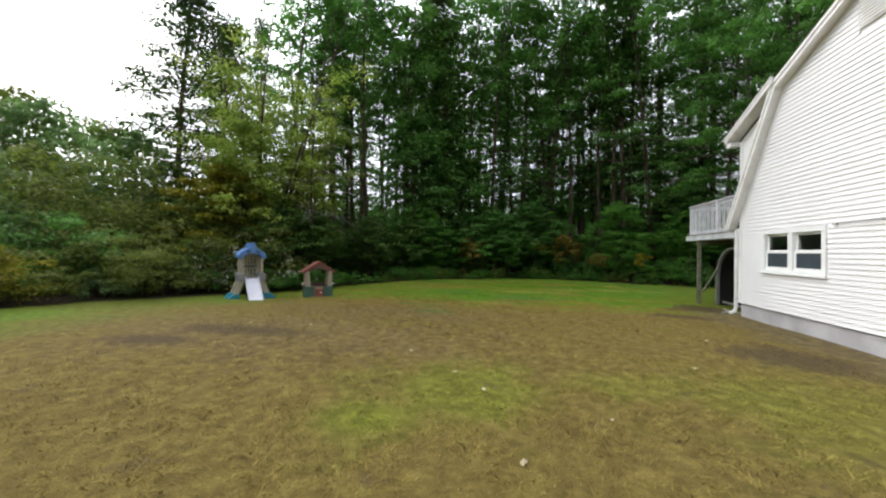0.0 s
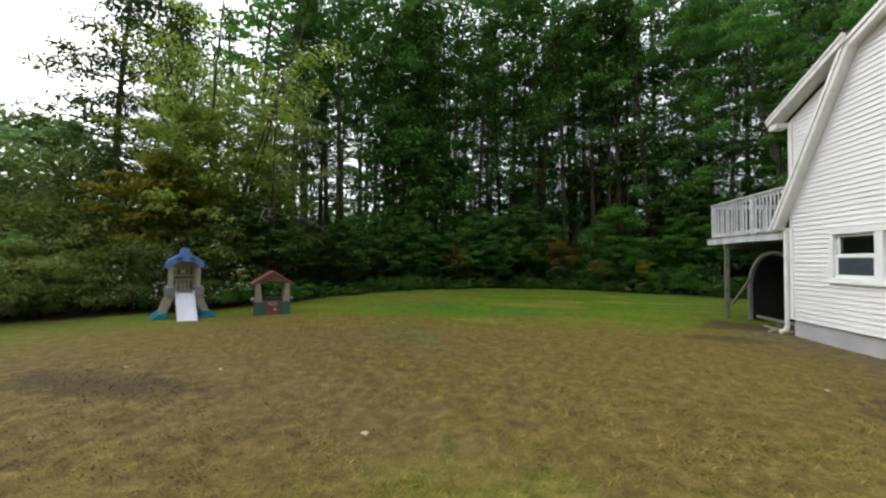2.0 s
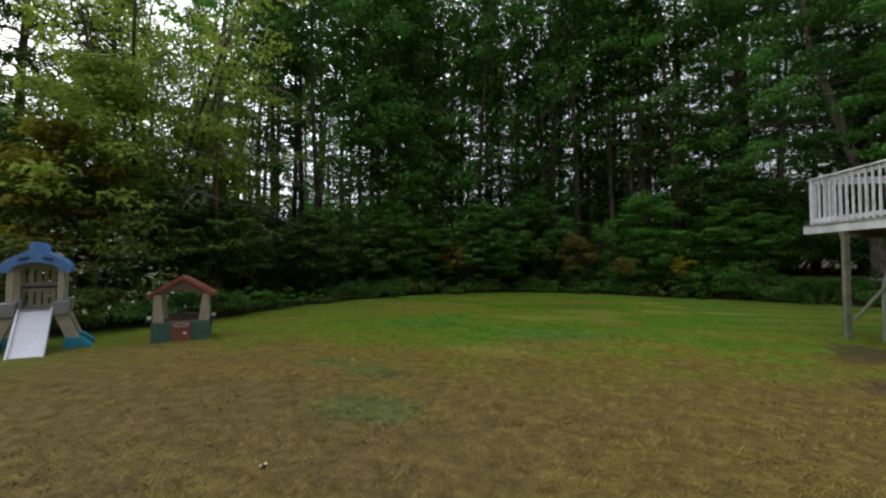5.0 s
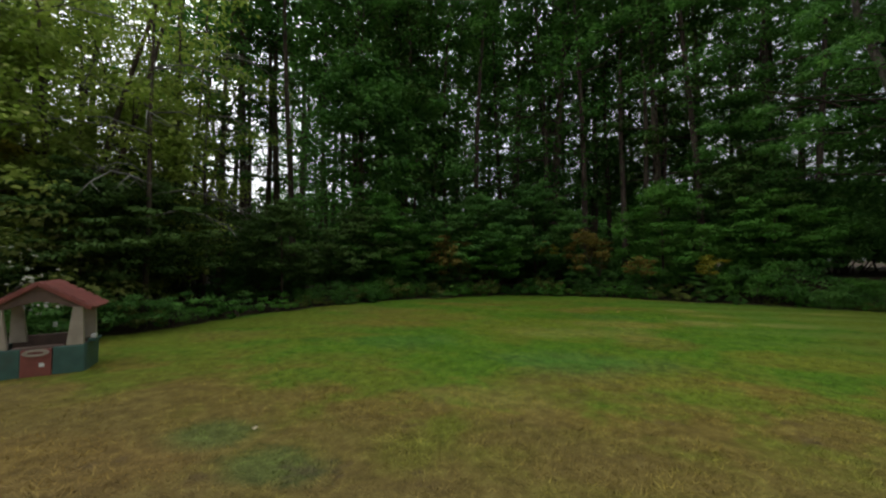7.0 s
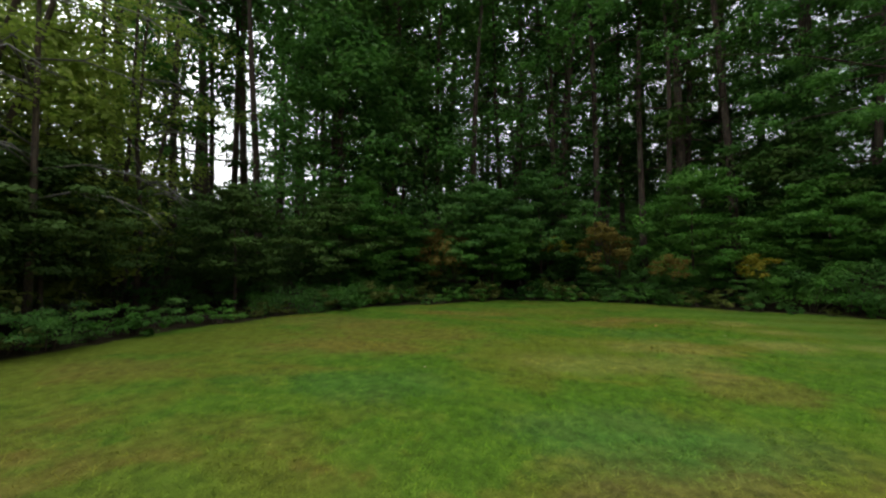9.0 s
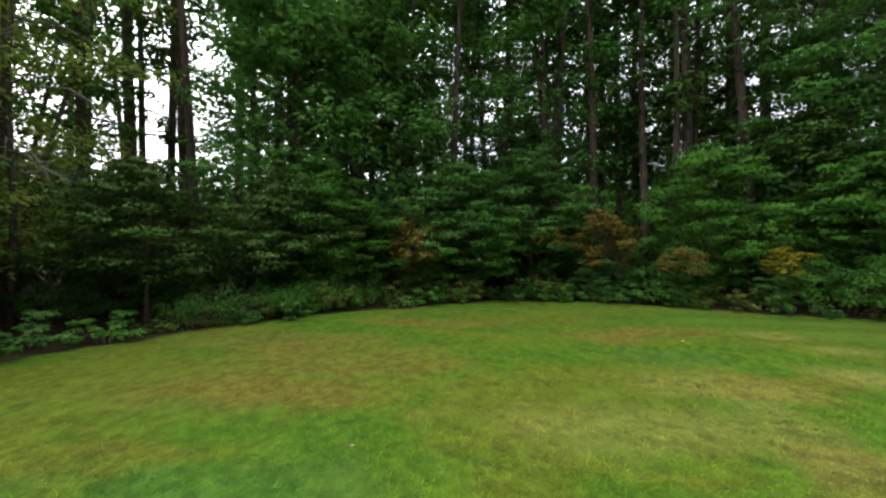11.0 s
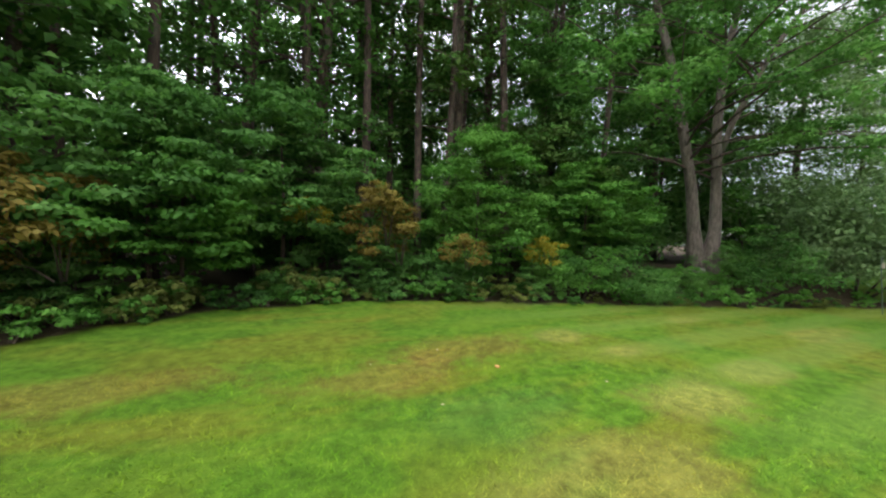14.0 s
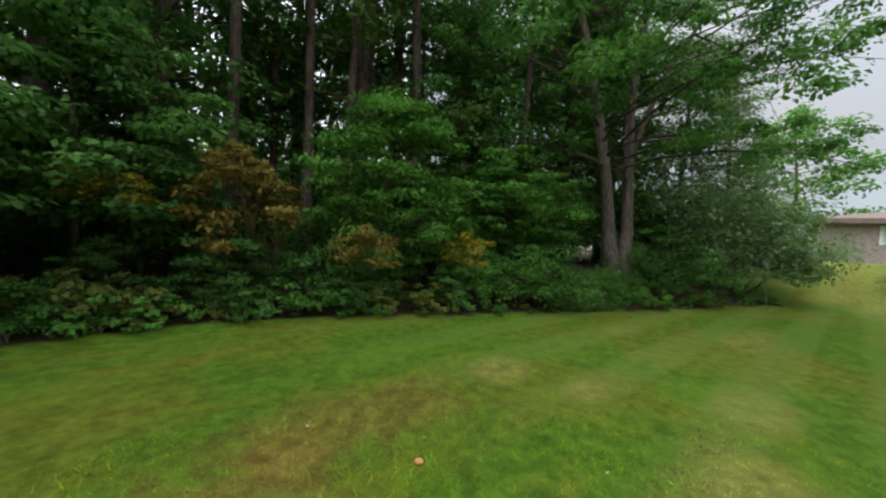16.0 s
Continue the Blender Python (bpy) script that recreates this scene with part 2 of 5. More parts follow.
SPOTS = [(-4.6, 5.6, 4.2, 1.9, TAUPE, 0.6), (-3.4, 8.6, 3.0, 1.6, TAUPE, 0.5), (3.4, 4.2, 2.2, 1.6, SPRING, 0.45), (-0.6, 3.9, 0.9, 0.9, SPRING, 0.8), (-1.35, 2.95, 0.55, 0.45, SPRING, 0.8), (1.4, 4.4, 1.1, 0.5, SPRING, 0.35),
         (-2.2, 9.1, 0.6, 0.45, CLOVER, 0.55), (-3.6, 10.8, 0.45, 0.3, CLOVER, 0.6), (-2.8, 10.4, 0.45, 0.3, CLOVER, 0.6), (0.0, 13.8, 1.5, 0.7, CLOVER, 0.6), (-3.2, 14.8, 1.6, 0.6, CLOVER, 0.4),
         (-4.4, 10.1, 1.3, 0.45, RUDDY, 0.55), (1.0, 13.0, 1.5, 0.45, RUDDY, 0.5), (-1.4, 12.2, 0.8, 0.5, PALE, 0.4), (1.8, 15.4, 0.9, 0.5, RUDDY, 0.6), (-6.6, 14.8, 1.3, 0.5, RUDDY, 0.5),
         (-5.0, 19.0, 2.0, 0.8, RUDDY, 0.55), (-4.2, 16.6, 1.8, 0.7, RUDDY, 0.5), (1.5, 17.4, 1.4, 0.55, PALE, 0.55), (2.3, 20.3, 1.4, 0.5, RUDDY, 0.7), (0.8, 19.9, 1.1, 0.45, RUDDY, 0.7),
         (-1.9, 20.6, 1.6, 0.5, RUDDY, 0.65), (4.3, 20.3, 0.55, 0.4, PALE, 0.75), (4.6, 19.4, 0.55, 0.3, PALE, 0.7), (3.8, 17.9, 0.9, 0.5, PALE, 0.75), (5.6, 18.0, 0.8, 0.35, PALE, 0.6),
         (10.2, 18.4, 1.6, 0.5, PALE, 0.6), (8.2, 20.2, 0.8, 0.25, PALE, 0.6), (23.5, 16.0, 5.0, 2.5, PALE, 0.7), (0.4, 16.2, 2.0, 0.6, PALE, 0.5), (-3.4, 17.7, 2.2, 0.7, RUDDY, 0.5), (1.6, 18.6, 1.0, 0.5, CLOVER, 0.4), (-3.0, 18.0, 1.6, 0.6, SPRING, 0.5)]


def ground_material():
    m, n, l, p = material("lawn_and_woodland_floor")
    c, fine, v = lawn_color(n, l)
    at = n.new("ShaderNodeAttribute")
    at.attribute_name = "woodland"
    w = mathn(n, l, "ADD", at.outputs["Fac"], mathn(n, l, "MULTIPLY", mathn(n, l, "SUBTRACT", noise_tex(n, l, v, 1.6, 4), 0.5), 0.9))
    litter = ramp(n, l, noise_tex(n, l, v, 9, 5, 0.7), [(0.25, (0.014, 0.011, 0.007)), (0.5, (0.034, 0.026, 0.014)), (0.8, (0.075, 0.052, 0.025))])
    c = mixc(n, l, mapr(n, l, w, 0.35, 0.65), c, litter)
    l.new(c, p.inputs["Base Color"])
    p.inputs["Roughness"].default_value = 0.95
    p.inputs["Specular IOR Level"].default_value = 0.1
    h = mathn(n, l, "ADD", noise_tex(n, l, v, 45, 4, 0.7), mathn(n, l, "MULTIPLY", fine, 1.2))
    bump(n, l, h, 0.9, 0.03, p)
    return m


def blade_material():
    m, n, l, p = material("grass_blades")
    c, fine, v = lawn_color(n, l)
    g = n.new("ShaderNodeNewGeometry")
    k = mapr(n, l, g.outputs["Random Per Island"], 0.0, 1.0, 1.15, 1.75)
    hsv = n.new("ShaderNodeHueSaturation")
    hsv.inputs["Saturation"].default_value = 1.05
    l.new(c, hsv.inputs["Color"])
    l.new(k, hsv.inputs["Value"])
    l.new(hsv.outputs["Color"], p.inputs["Base Color"])
    p.inputs["Roughness"].default_value = 0.75
    p.inputs["Specular IOR Level"].default_value = 0.2
    return m


M_GROUND = ground_material()
M_BLADE = blade_material()
M_BARK = bark_material("grey_brown_bark", (0.032, 0.021, 0.014), (0.108, 0.074, 0.051))
M_BARK_DARK = bark_material("dark_reddish_bark", (0.028, 0.018, 0.013), (0.088, 0.056, 0.040))
M_BARK_PALE = bark_material("pale_grey_bark", (0.048, 0.036, 0.027), (0.132, 0.104, 0.080))
M_DEAD = bark_material("dead_grey_wood", (0.104, 0.096, 0.080), (0.240, 0.224, 0.192))
M_LEAF = leaf_material("green_maple_leaves", (0.029, 0.076, 0.020), (0.088, 0.200, 0.046), (0.182, 0.340, 0.088), thin=0.52)
M_LEAF_BRIGHT = leaf_material("fresh_green_leaves", (0.032, 0.092, 0.017), (0.088, 0.220, 0.036), (0.170, 0.344, 0.066))
M_LEAF_YELLOW = leaf_material("yellowing_green_leaves", (0.115, 0.165, 0.030), (0.275, 0.350, 0.070), (0.470, 0.510, 0.125), thin=0.5)
M_LEAF_GOLD = leaf_material("golden_autumn_leaves", (0.107, 0.103, 0.010), (0.223, 0.196, 0.020), (0.330, 0.288, 0.036))
M_LEAF_RUST = leaf_material("rusty_orange_leaves", (0.078, 0.060, 0.013), (0.179, 0.134, 0.029), (0.281, 0.221, 0.058))
M_LEAF_GREY = leaf_material("grey_green_leaves", (0.062, 0.112, 0.045), (0.160, 0.245, 0.100), (0.270, 0.380, 0.170), thin=0.45)
M_LEAF_OLIVE = leaf_material("olive_hedge_leaves", (0.042, 0.058, 0.014), (0.128, 0.156, 0.036), (0.255, 0.268, 0.075))
# pine needles; also darkens leafy plants where the woods' shade falls
M_NEEDLE_AND_SHADE = leaf_material("pine_needles_and_shaded_leaves", (0.024, 0.052, 0.012), (0.060, 0.112, 0.023), (0.109, 0.178, 0.042), thin=0.2)


# ---- building helpers ----
def mesh_of(bm, name, mat=None, smooth=False):
    me = bpy.data.meshes.new(name)
    bm.to_mesh(me)
    bm.free()
    if mat:
        me.materials.append(mat)
    if smooth:
        me.shade_smooth()
    return me


def part(name, bm, mat, parent=None, label="", smooth=False, m=None):
    ob = new(name, mesh_of(bm, name, mat, smooth))
    if m is not None:
        ob.matrix_basis = m
    if parent is not None:
        ob.parent = parent
    if label:
        tagged(ob, label)
    return ob


def thing(name, m, label, category, group=""):
    ob = new(name)
    ob.empty_display_size = 0.2
    ob.matrix_basis = m
    return tagged(ob, label, category, group)


def box(bm, x0, x1, y0, y1, z0, z1, bevel=0.0):
    vs = [bm.verts.new((x, y, z)) for x in (x0, x1) for y in (y0, y1) for z in (z0, z1)]
    f = [(0, 1, 3, 2), (4, 6, 7, 5), (0, 4, 5, 1), (2, 3, 7, 6), (0, 2, 6, 4), (1, 5, 7, 3)]
    fs = [bm.faces.new([vs[i] for i in q]) for q in f]
    if bevel:
        es = list({e for q in fs for e in q.edges})
        bmesh.ops.bevel(bm, geom=es, offset=bevel, segments=2, affect="EDGES", profile=0.6)
    return bm


def boxed(*args, **kw):
    return box(bmesh.new(), *args, **kw)


def prism(bm, outline, axis, a, b, bevel=0.0):
    """The outline (a list of pairs) pushed along an axis from a to b. Pairs: x: (y, z), y: (x, z), z: (x, y)."""
    def at(p, q):
        return {"x": (q, p[0], p[1]), "y": (p[0], q, p[1]), "z": (p[0], p[1], q)}[axis]
    lo = [bm.verts.new(at(p, a)) for p in outline]
    hi = [bm.verts.new(at(p, b)) for p in outline]
    fs = [bm.faces.new(lo), bm.faces.new(hi[::-1])]
    for i in range(len(outline)):
        j = (i + 1) % len(outline)
        fs.append(bm.faces.new((lo[i], hi[i], hi[j], lo[j])))
    bmesh.ops.recalc_face_normals(bm, faces=fs)
    if bevel:
        bmesh.ops.bevel(bm, geom=list({e for q in fs for e in q.edges}), offset=bevel, segments=2, affect="EDGES", profile=0.6)
    return bm


def tube(bm, pts, radii, sides=7):
    """A tapered tube through points."""
    rings = []
    for i, (p, r) in enumerate(zip(pts, radii)):
        p = Vector(p)
        d = (Vector(pts[min(i + 1, len(pts) - 1)]) - Vector(pts[max(i - 1, 0)])).normalized()
        u = d.cross(Vector((0.31, 0.95, 0.05))).normalized()
        v = d.cross(u)
        rings.append([bm.verts.new(p + r * (math.cos(2 * math.pi * k / sides) * u + math.sin(2 * math.pi * k / sides) * v)) for k in range(sides)])
    for a, b in zip(rings, rings[1:]):
        for k in range(sides):
            bm.faces.new((a[k], a[(k + 1) % sides], b[(k + 1) % sides], b[k]))
    bm.faces.new(rings[0][::-1])
    bm.faces.new(rings[-1])
    return bm


def smoothstep(a, b, x):
    t = np.clip((x - a) / (b - a), 0, 1)
    return t * t * (3 - 2 * t)


# The edge of the lawn, from the side yard round the back to the opening on the far side
EDGE = [(-13.5, -14), (-12.6, 0), (-12.2, 6.0), (-11.9, 8.0), (-11.3, 10.6), (-9.8, 13.4), (-8.9, 15.4), (-8.4, 17.6), (-6.7, 19.7), (-4.5, 21.6), (-2.5, 23.1),
        (-0.6, 24.1), (2.0, 24.1), (4.3, 23.4), (7.0, 22.4), (8.8, 21.5), (10.5, 21.0), (12.5, 20.1), (15.5, 19.3), (18.5, 17.9)]
LAWN = EDGE + [(21.0, 20.5), (30, 20), (60, 22), (120, 30), (120, -60), (-13.5, -60)]


def edge_distance(x, y):
    """Metres outside the lawn (negative inside)."""
    x, y = np.asarray(x, float), np.asarray(y, float)
    best, inside = np.full(x.shape, 1e9), np.zeros(x.shape, bool)
    for (x0, y0), (x1, y1) in zip(LAWN, LAWN[1:] + LAWN[:1]):
        dx, dy = x1 - x0, y1 - y0
        t = np.clip(((x - x0) * dx + (y - y0) * dy) / (dx * dx + dy * dy), 0, 1)
        best = np.minimum(best, np.hypot(x - x0 - t * dx, y - y0 - t * dy))
        cross = (y0 > y) != (y1 > y)
        with np.errstate(divide="ignore", invalid="ignore"):
            inside ^= cross & (x < (x1 - x0) * (y - y0) / (y1 - y0 if y1 != y0 else 1e-9) + x0)
    return np.where(inside, -best, best)


def ground_z(x, y):
    """The height of the ground."""
    z = 0.04 - 0.24 * smoothstep(6.0, 13.0, y) - 0.10 * smoothstep(-5.0, -9.0, x) * smoothstep(2, 8, y)
    z = z - 0.24 * smoothstep(3.5, 5.5, x) * (1 - smoothstep(6.0, 13.0, y))
    # a bank behind the lawn's far corner, and the neighbouring lawn's slope
    z = z + 0.95 * smoothstep(0.3, 2.6, edge_distance(x, y)) * smoothstep(7.5, 10.5, x) * smoothstep(14, 17, y)
    z = z + 1.75 * smoothstep(19.0, 27.0, x) * (1 - smoothstep(0.3, 2.6, edge_distance(x, y))) * smoothstep(-5, 5, y)
    return z


# ---- ground ----
def make_ground():
    near = list(np.arange(-26, 30.01, 0.5))
    gx = [-900, -400, -200, -120, -80, -60, -45, -35] + near + [36, 45, 60, 80, 120, 200, 400, 900]
    gy = [-900, -400, -200, -100, -60, -40, -28, -20] + list(np.arange(-14, 30.01, 0.5)) + [34, 40, 50, 65, 90, 140, 250, 450, 900]
    X, Y = np.meshgrid(gx, gy)
    Z = ground_z(X, Y) + 0.02 * np.sin(X * 1.3 + 0.7 * Y) * np.sin(Y * 0.9)
    nx, ny = len(gx), len(gy)
    verts = np.stack([X, Y, Z], -1).reshape(-1, 3)
    faces = [(j * nx + i, j * nx + i + 1, (j + 1) * nx + i + 1, (j + 1) * nx + i) for j in range(ny - 1) for i in range(nx - 1)]
    me = bpy.data.meshes.new("ground")
    me.from_pydata(verts.tolist(), [], faces)
    at = me.attributes.new("woodland", "FLOAT", "POINT")
    d = edge_distance(X.ravel(), Y.ravel())
    at.data.foreach_set("value", smoothstep(-0.5, 0.9, d).astype(np.float32))
    me.materials.append(M_GROUND)
    me.shade_smooth()
    return tagged(new("ground", me), "mown patchy lawn running into leaf-littered woodland floor", "ground", kind="structure")


make_ground()


# ---- plants ----
def leaf_mesh(name, pts, nrm, length, width, rng, mat, sizes=None):
    """Many small leaves: four corners each, slightly folded."""
    k = len(pts)
    n = nrm / np.linalg.norm(nrm, axis=1)[:, None]
    t = rng.normal(size=(k, 3))
    u = np.cross(n, t)
    u /= np.linalg.norm(u, axis=1)[:, None] + 1e-9
    v = np.cross(n, u)
    s = rng.uniform(0.65, 1.35, (k, 1)) if sizes is None else sizes
    L, W = length * s * 0.5, width * s * 0.5
    quad = np.stack([pts - u * L, pts + v * W + n * W * 0.35 - u * L * 0.15, pts + u * L - n * L * 0.2, pts - v * W + n * W * 0.35 - u * L * 0.15], 1)
    me = bpy.data.meshes.new(name)
    me.vertices.add(4 * k)
    me.vertices.foreach_set("co", quad.reshape(-1).astype(np.float32))
    me.loops.add(4 * k)
    me.loops.foreach_set("vertex_index", np.arange(4 * k, dtype=np.int32))
    me.polygons.add(k)
    me.polygons.foreach_set("loop_start", np.arange(0, 4 * k, 4, dtype=np.int32))
    me.update(calc_edges=True)
    me.materials.append(mat)
    return me


def clump_points(rng, centers, radii, per, flat=0.55, up=0.6):
    """Points on the upper shells of clumps with normals that lean outwards and up."""
    c = np.repeat(centers, per, 0)
    r = np.repeat(radii, per)[:, None] * rng.uniform(0.75, 1.25, (len(c), 1))
    d = rng.normal(size=(len(c), 3))
    d /= np.linalg.norm(d, axis=1)[:, None]
    d[:, 2] = np.where((d[:, 2] < 0) & (rng.random(len(c)) < up), -d[:, 2], d[:, 2])
    rad = rng.random((len(c), 1)) ** 0.38
    p = c + d * r * rad * np.array([1, 1, flat])
    nrm = d * 0.9 + np.array([0, 0, 0.8]) + rng.normal(size=d.shape) * 0.38
    return p, nrm


def profile_round(f):
    return math.sin(math.pi * min(1, max(0.04, f)) ** 0.75) ** 0.6


def profile_cone(f):
    return max(0.12, 1.0 - f)


def make_tree(name, seed, height, trunk_r, crown_base, crown_r, limbs, clump_r, per, leaf, bark, mat, label, category="tree",
              shape="round", stems=1, lean=0.0, rise=0.5, flat=0.55, spread=1.0, clumps=3, sides=7, aspect=0.62, limb_r=0.3, first=0.3, split=False, crown_top=0.99):
    """A tree with a tapered trunk, limbs and a crown of leaves."""
    rng = np.random.default_rng(seed)
    root = thing(name, Matrix(), label, category)
    bm = bmesh.new()
    centers, radii = [], []
    for s in range(stems):
        az = rng.uniform(0, 6.283)
        tilt = lean + (rng.uniform(0.08, 0.28) if stems > 1 else rng.uniform(0, 0.04))
        h = height * rng.uniform(0.85, 1.0)
        off = np.array([math.cos(az), math.sin(az), 0])
        pts, rr = [], []
        for i in range(9):
            f = i / 8
            w = np.array([math.sin(f * 5 + seed + s), math.cos(f * 4 + seed * 2 + s), 0]) * 0.018 * height * f
            base = off * (0.12 * (stems > 1)) * trunk_r * 4
            p = base + off * math.tan(tilt) * h * f + w + np.array([0, 0, f * h - 0.25 * (i == 0)])
            pts.append(p)
            rr.append(trunk_r / math.sqrt(stems) * ((1 - 0.93 * f) + 0.35 * (i == 0)))
        tube(bm, pts, rr, sides)
        for k in range(limbs // stems):
            f = crown_base + (crown_top - crown_base) * (k + rng.random()) / (limbs // stems)
            seg = min(7, int(f * 8))
            p0 = pts[seg] + (pts[seg + 1] - pts[seg]) * (f * 8 - seg)
            a = k * 2.4 + rng.uniform(-0.5, 0.5) + s
            g = (f - crown_base) / (1 - crown_base)
            ln = crown_r * (profile_cone(g) if shape == "cone" else profile_round(g)) * rng.uniform(0.7, 1.15)
            up = rise * (0.3 + 0.9 * g) if shape == "round" else rise
            dirn = np.array([math.cos(a), math.sin(a), 0])
            limb = [p0 + dirn * ln * q + np.array([0, 0, 1]) * ln * (up * q - 0.25 * q * q) for q in (0, 0.35, 0.7, 1.0)]
            r0 = max(0.010, rr[seg] * limb_r)
            lb = bmesh.new() if split else bm
            tube(lb, [limb[0], limb[1], limb[2]], [r0, r0 * 0.6, r0 * 0.2], 5)
            if split:
                part("limb", lb, bark, root, smooth=True)
            for c in range(clumps):
                q = first + (1 - first) * (c + rng.random() * 0.6) / clumps
                at = p0 + dirn * ln * q + np.array([0, 0, 1]) * ln * (up * q - 0.25 * q * q)
                side = np.array([-dirn[1], dirn[0], 0]) * rng.uniform(-0.45, 0.45) * ln * q * spread
                centers.append(at + side + rng.normal(size=3) * clump_r * 0.25)
                radii.append(clump_r * rng.uniform(0.6, 1.2))
    part("trunk", bm, bark, root, smooth=True)
    p, nrm = clump_points(rng, np.array(centers), np.array(radii), per, flat)
    me = leaf_mesh("crown", p, nrm, leaf, leaf * aspect, rng, mat)
    ob = new("crown", me)
    ob.parent = root
    return root


def make_shrub(name, seed, height, width, clumps, per, leaf, mat, label, category="shrub", flat=0.5, stems=6, aspect=0.6):
    rng = np.random.default_rng(seed)
    root = thing(name, Matrix(), label, category)
    bm = bmesh.new()
    cs = []
    for k in range(clumps):
        a = rng.uniform(0, 6.283)
        r = math.sqrt(rng.random()) * width * 0.5
        top = height * (1 - 0.45 * (2 * r / width) ** 2) * rng.uniform(0.75, 1.05)
        cs.append((r * math.cos(a), r * math.sin(a), top * rng.uniform(0.25, 0.88)))
    cs = np.array(cs)
    for k in range(stems):
        c = cs[k % len(cs)]
        tube(bm, [(c[0] * 0.15, c[1] * 0.15, -0.1), (c[0] * 0.5, c[1] * 0.5, c[2] * 0.55), tuple(c)], [0.008 * height + 0.012, 0.012, 0.004], 5)
    tagged(part("brushwood", bm, M_BARK, root, smooth=True), kind="stuff")
    rad = rng.uniform(0.12, 0.24, len(cs)) * min(height, width)
    p, nrm = clump_points(rng, cs, rad, per, flat, 0.5)
    p[:, 2] = np.maximum(p[:, 2], 0.01)
    ob = new("foliage", leaf_mesh("foliage", p, nrm, leaf, leaf * aspect, rng, mat))
    ob.parent = root
    return root


def recolor(root, mat):
    for o in root.children:
        if o.name.split(".")[0] in ("crown", "foliage"):
            o.material_slots[0].link = "OBJECT"
            o.material_slots[0].material = mat


used = set()


def plant(proto, x, y, size=1.0, turn=0.0, mat=None, label=None, group=None, sink=0.05, name=None, tilt=0.0):
    """Places a copy of a plant (the first time, the plant itself)."""
    m = pose(x, y, float(ground_z(x, y)) - sink, tilt, 0, turn) @ Matrix.Scale(size, 4)
    if proto.name not in used:
        used.add(proto.name)
        first[proto.name] = True
        proto.matrix_basis = m
        ob = proto
    else:
        ob = copy_thing(proto, Matrix())
        ob.matrix_basis = m
    if mat:
        recolor(ob, mat)
    if label:
        ob["label"] = label
    if group:
        ob["group"] = group
    if name:
        ob.name = name
    return ob


first = {}

# prototypes
P_MAPLE_A = make_tree("maple_tree", 11, 22.0, 0.25, 0.20, 4.7, 70, 1.0, 66, 0.165, M_BARK, M_LEAF, "tall green maple with layered leafy limbs", rise=0.3, flat=0.36)
P_MAPLE_B = make_tree("maple_tree", 23, 20.5, 0.22, 0.24, 4.4, 58, 1.0, 64, 0.165, M_BARK, M_LEAF, "broad green maple at the wood's edge", rise=0.3, flat=0.4)
P_ROUND = make_tree("round_tree", 29, 11.0, 0.20, 0.08, 4.4, 50, 1.05, 32, 0.33, M_BARK, M_LEAF, "rounded leafy tree", rise=0.45)
P_TALL = make_tree("woodland_tree", 31, 23.0, 0.17, 0.34, 3.0, 32, 0.75, 28, 0.22, M_BARK, M_LEAF, "slender woodland tree with a thin high crown", rise=0.5, flat=0.4)
P_TALL_B = make_tree("woodland_tree", 37, 24.0, 0.20, 0.26, 2.8, 36, 0.75, 28, 0.25, M_BARK, M_LEAF, "tall bare-stemmed woodland tree with sparse leaves", rise=0.3, flat=0.35)
P_PINE = make_tree("pine_tree", 41, 24.0, 0.26, 0.12, 5.6, 76, 1.1, 46, 0.36, M_BARK, M_NEEDLE_AND_SHADE, "tall dark white pine with flat tiers of branches", shape="cone", rise=0.12, flat=0.25, aspect=0.24, clumps=4)
P_PINE_BARE = make_tree("pine_tree", 43, 24.0, 0.22, 0.24, 3.2, 52, 0.7, 22, 0.36, M_BARK, M_NEEDLE_AND_SHADE, "tall woodland pine with a bare lower trunk", shape="cone", rise=0.12, flat=0.25, aspect=0.24, clumps=4)
P_POLE = make_tree("woodland_tree", 47, 25.0, 0.16, 0.52, 2.6, 24, 0.8, 26, 0.26, M_BARK_DARK, M_LEAF, "straight dark bare pole of a tall woodland tree", rise=0.4, flat=0.35)
P_OVER = make_tree("edge_tree", 151, 6.4, 0.09, 0.33, 3.3, 40, 0.62, 120, 0.15, M_BARK, M_LEAF, "spreading tree whose leafy boughs hang over the lawn's edge", rise=0.10, flat=0.30, spread=1.5, clumps=4, first=0.35)
P_OVER_B = make_tree("edge_tree", 157, 4.8, 0.07, 0.30, 2.6, 34, 0.55, 125, 0.14, M_BARK, M_LEAF_BRIGHT, "low spreading young tree with bright overhanging boughs", rise=0.15, flat=0.30, spread=1.5, clumps=4, first=0.35)
P_SAPLING = make_tree("sapling", 53, 5.6, 0.06, 0.12, 2.1, 30, 0.6, 110, 0.14, M_BARK, M_LEAF, "young green tree with spreading layered leaves", rise=0.25, flat=0.33)
P_SAPLING_B = make_tree("sapling", 59, 4.4, 0.05, 0.10, 1.8, 24, 0.55, 100, 0.13, M_BARK, M_LEAF, "small bushy woodland sapling in full leaf", rise=0.3, flat=0.4, stems=2)
P_SPRAY = make_tree("young_maple", 67, 6.6, 0.08, 0.16, 2.5, 42, 0.68, 190, 0.12, M_BARK, M_LEAF_BRIGHT, "young maple with bright layered sprays of leaves", rise=0.45, flat=0.4, spread=1.8, split=True)
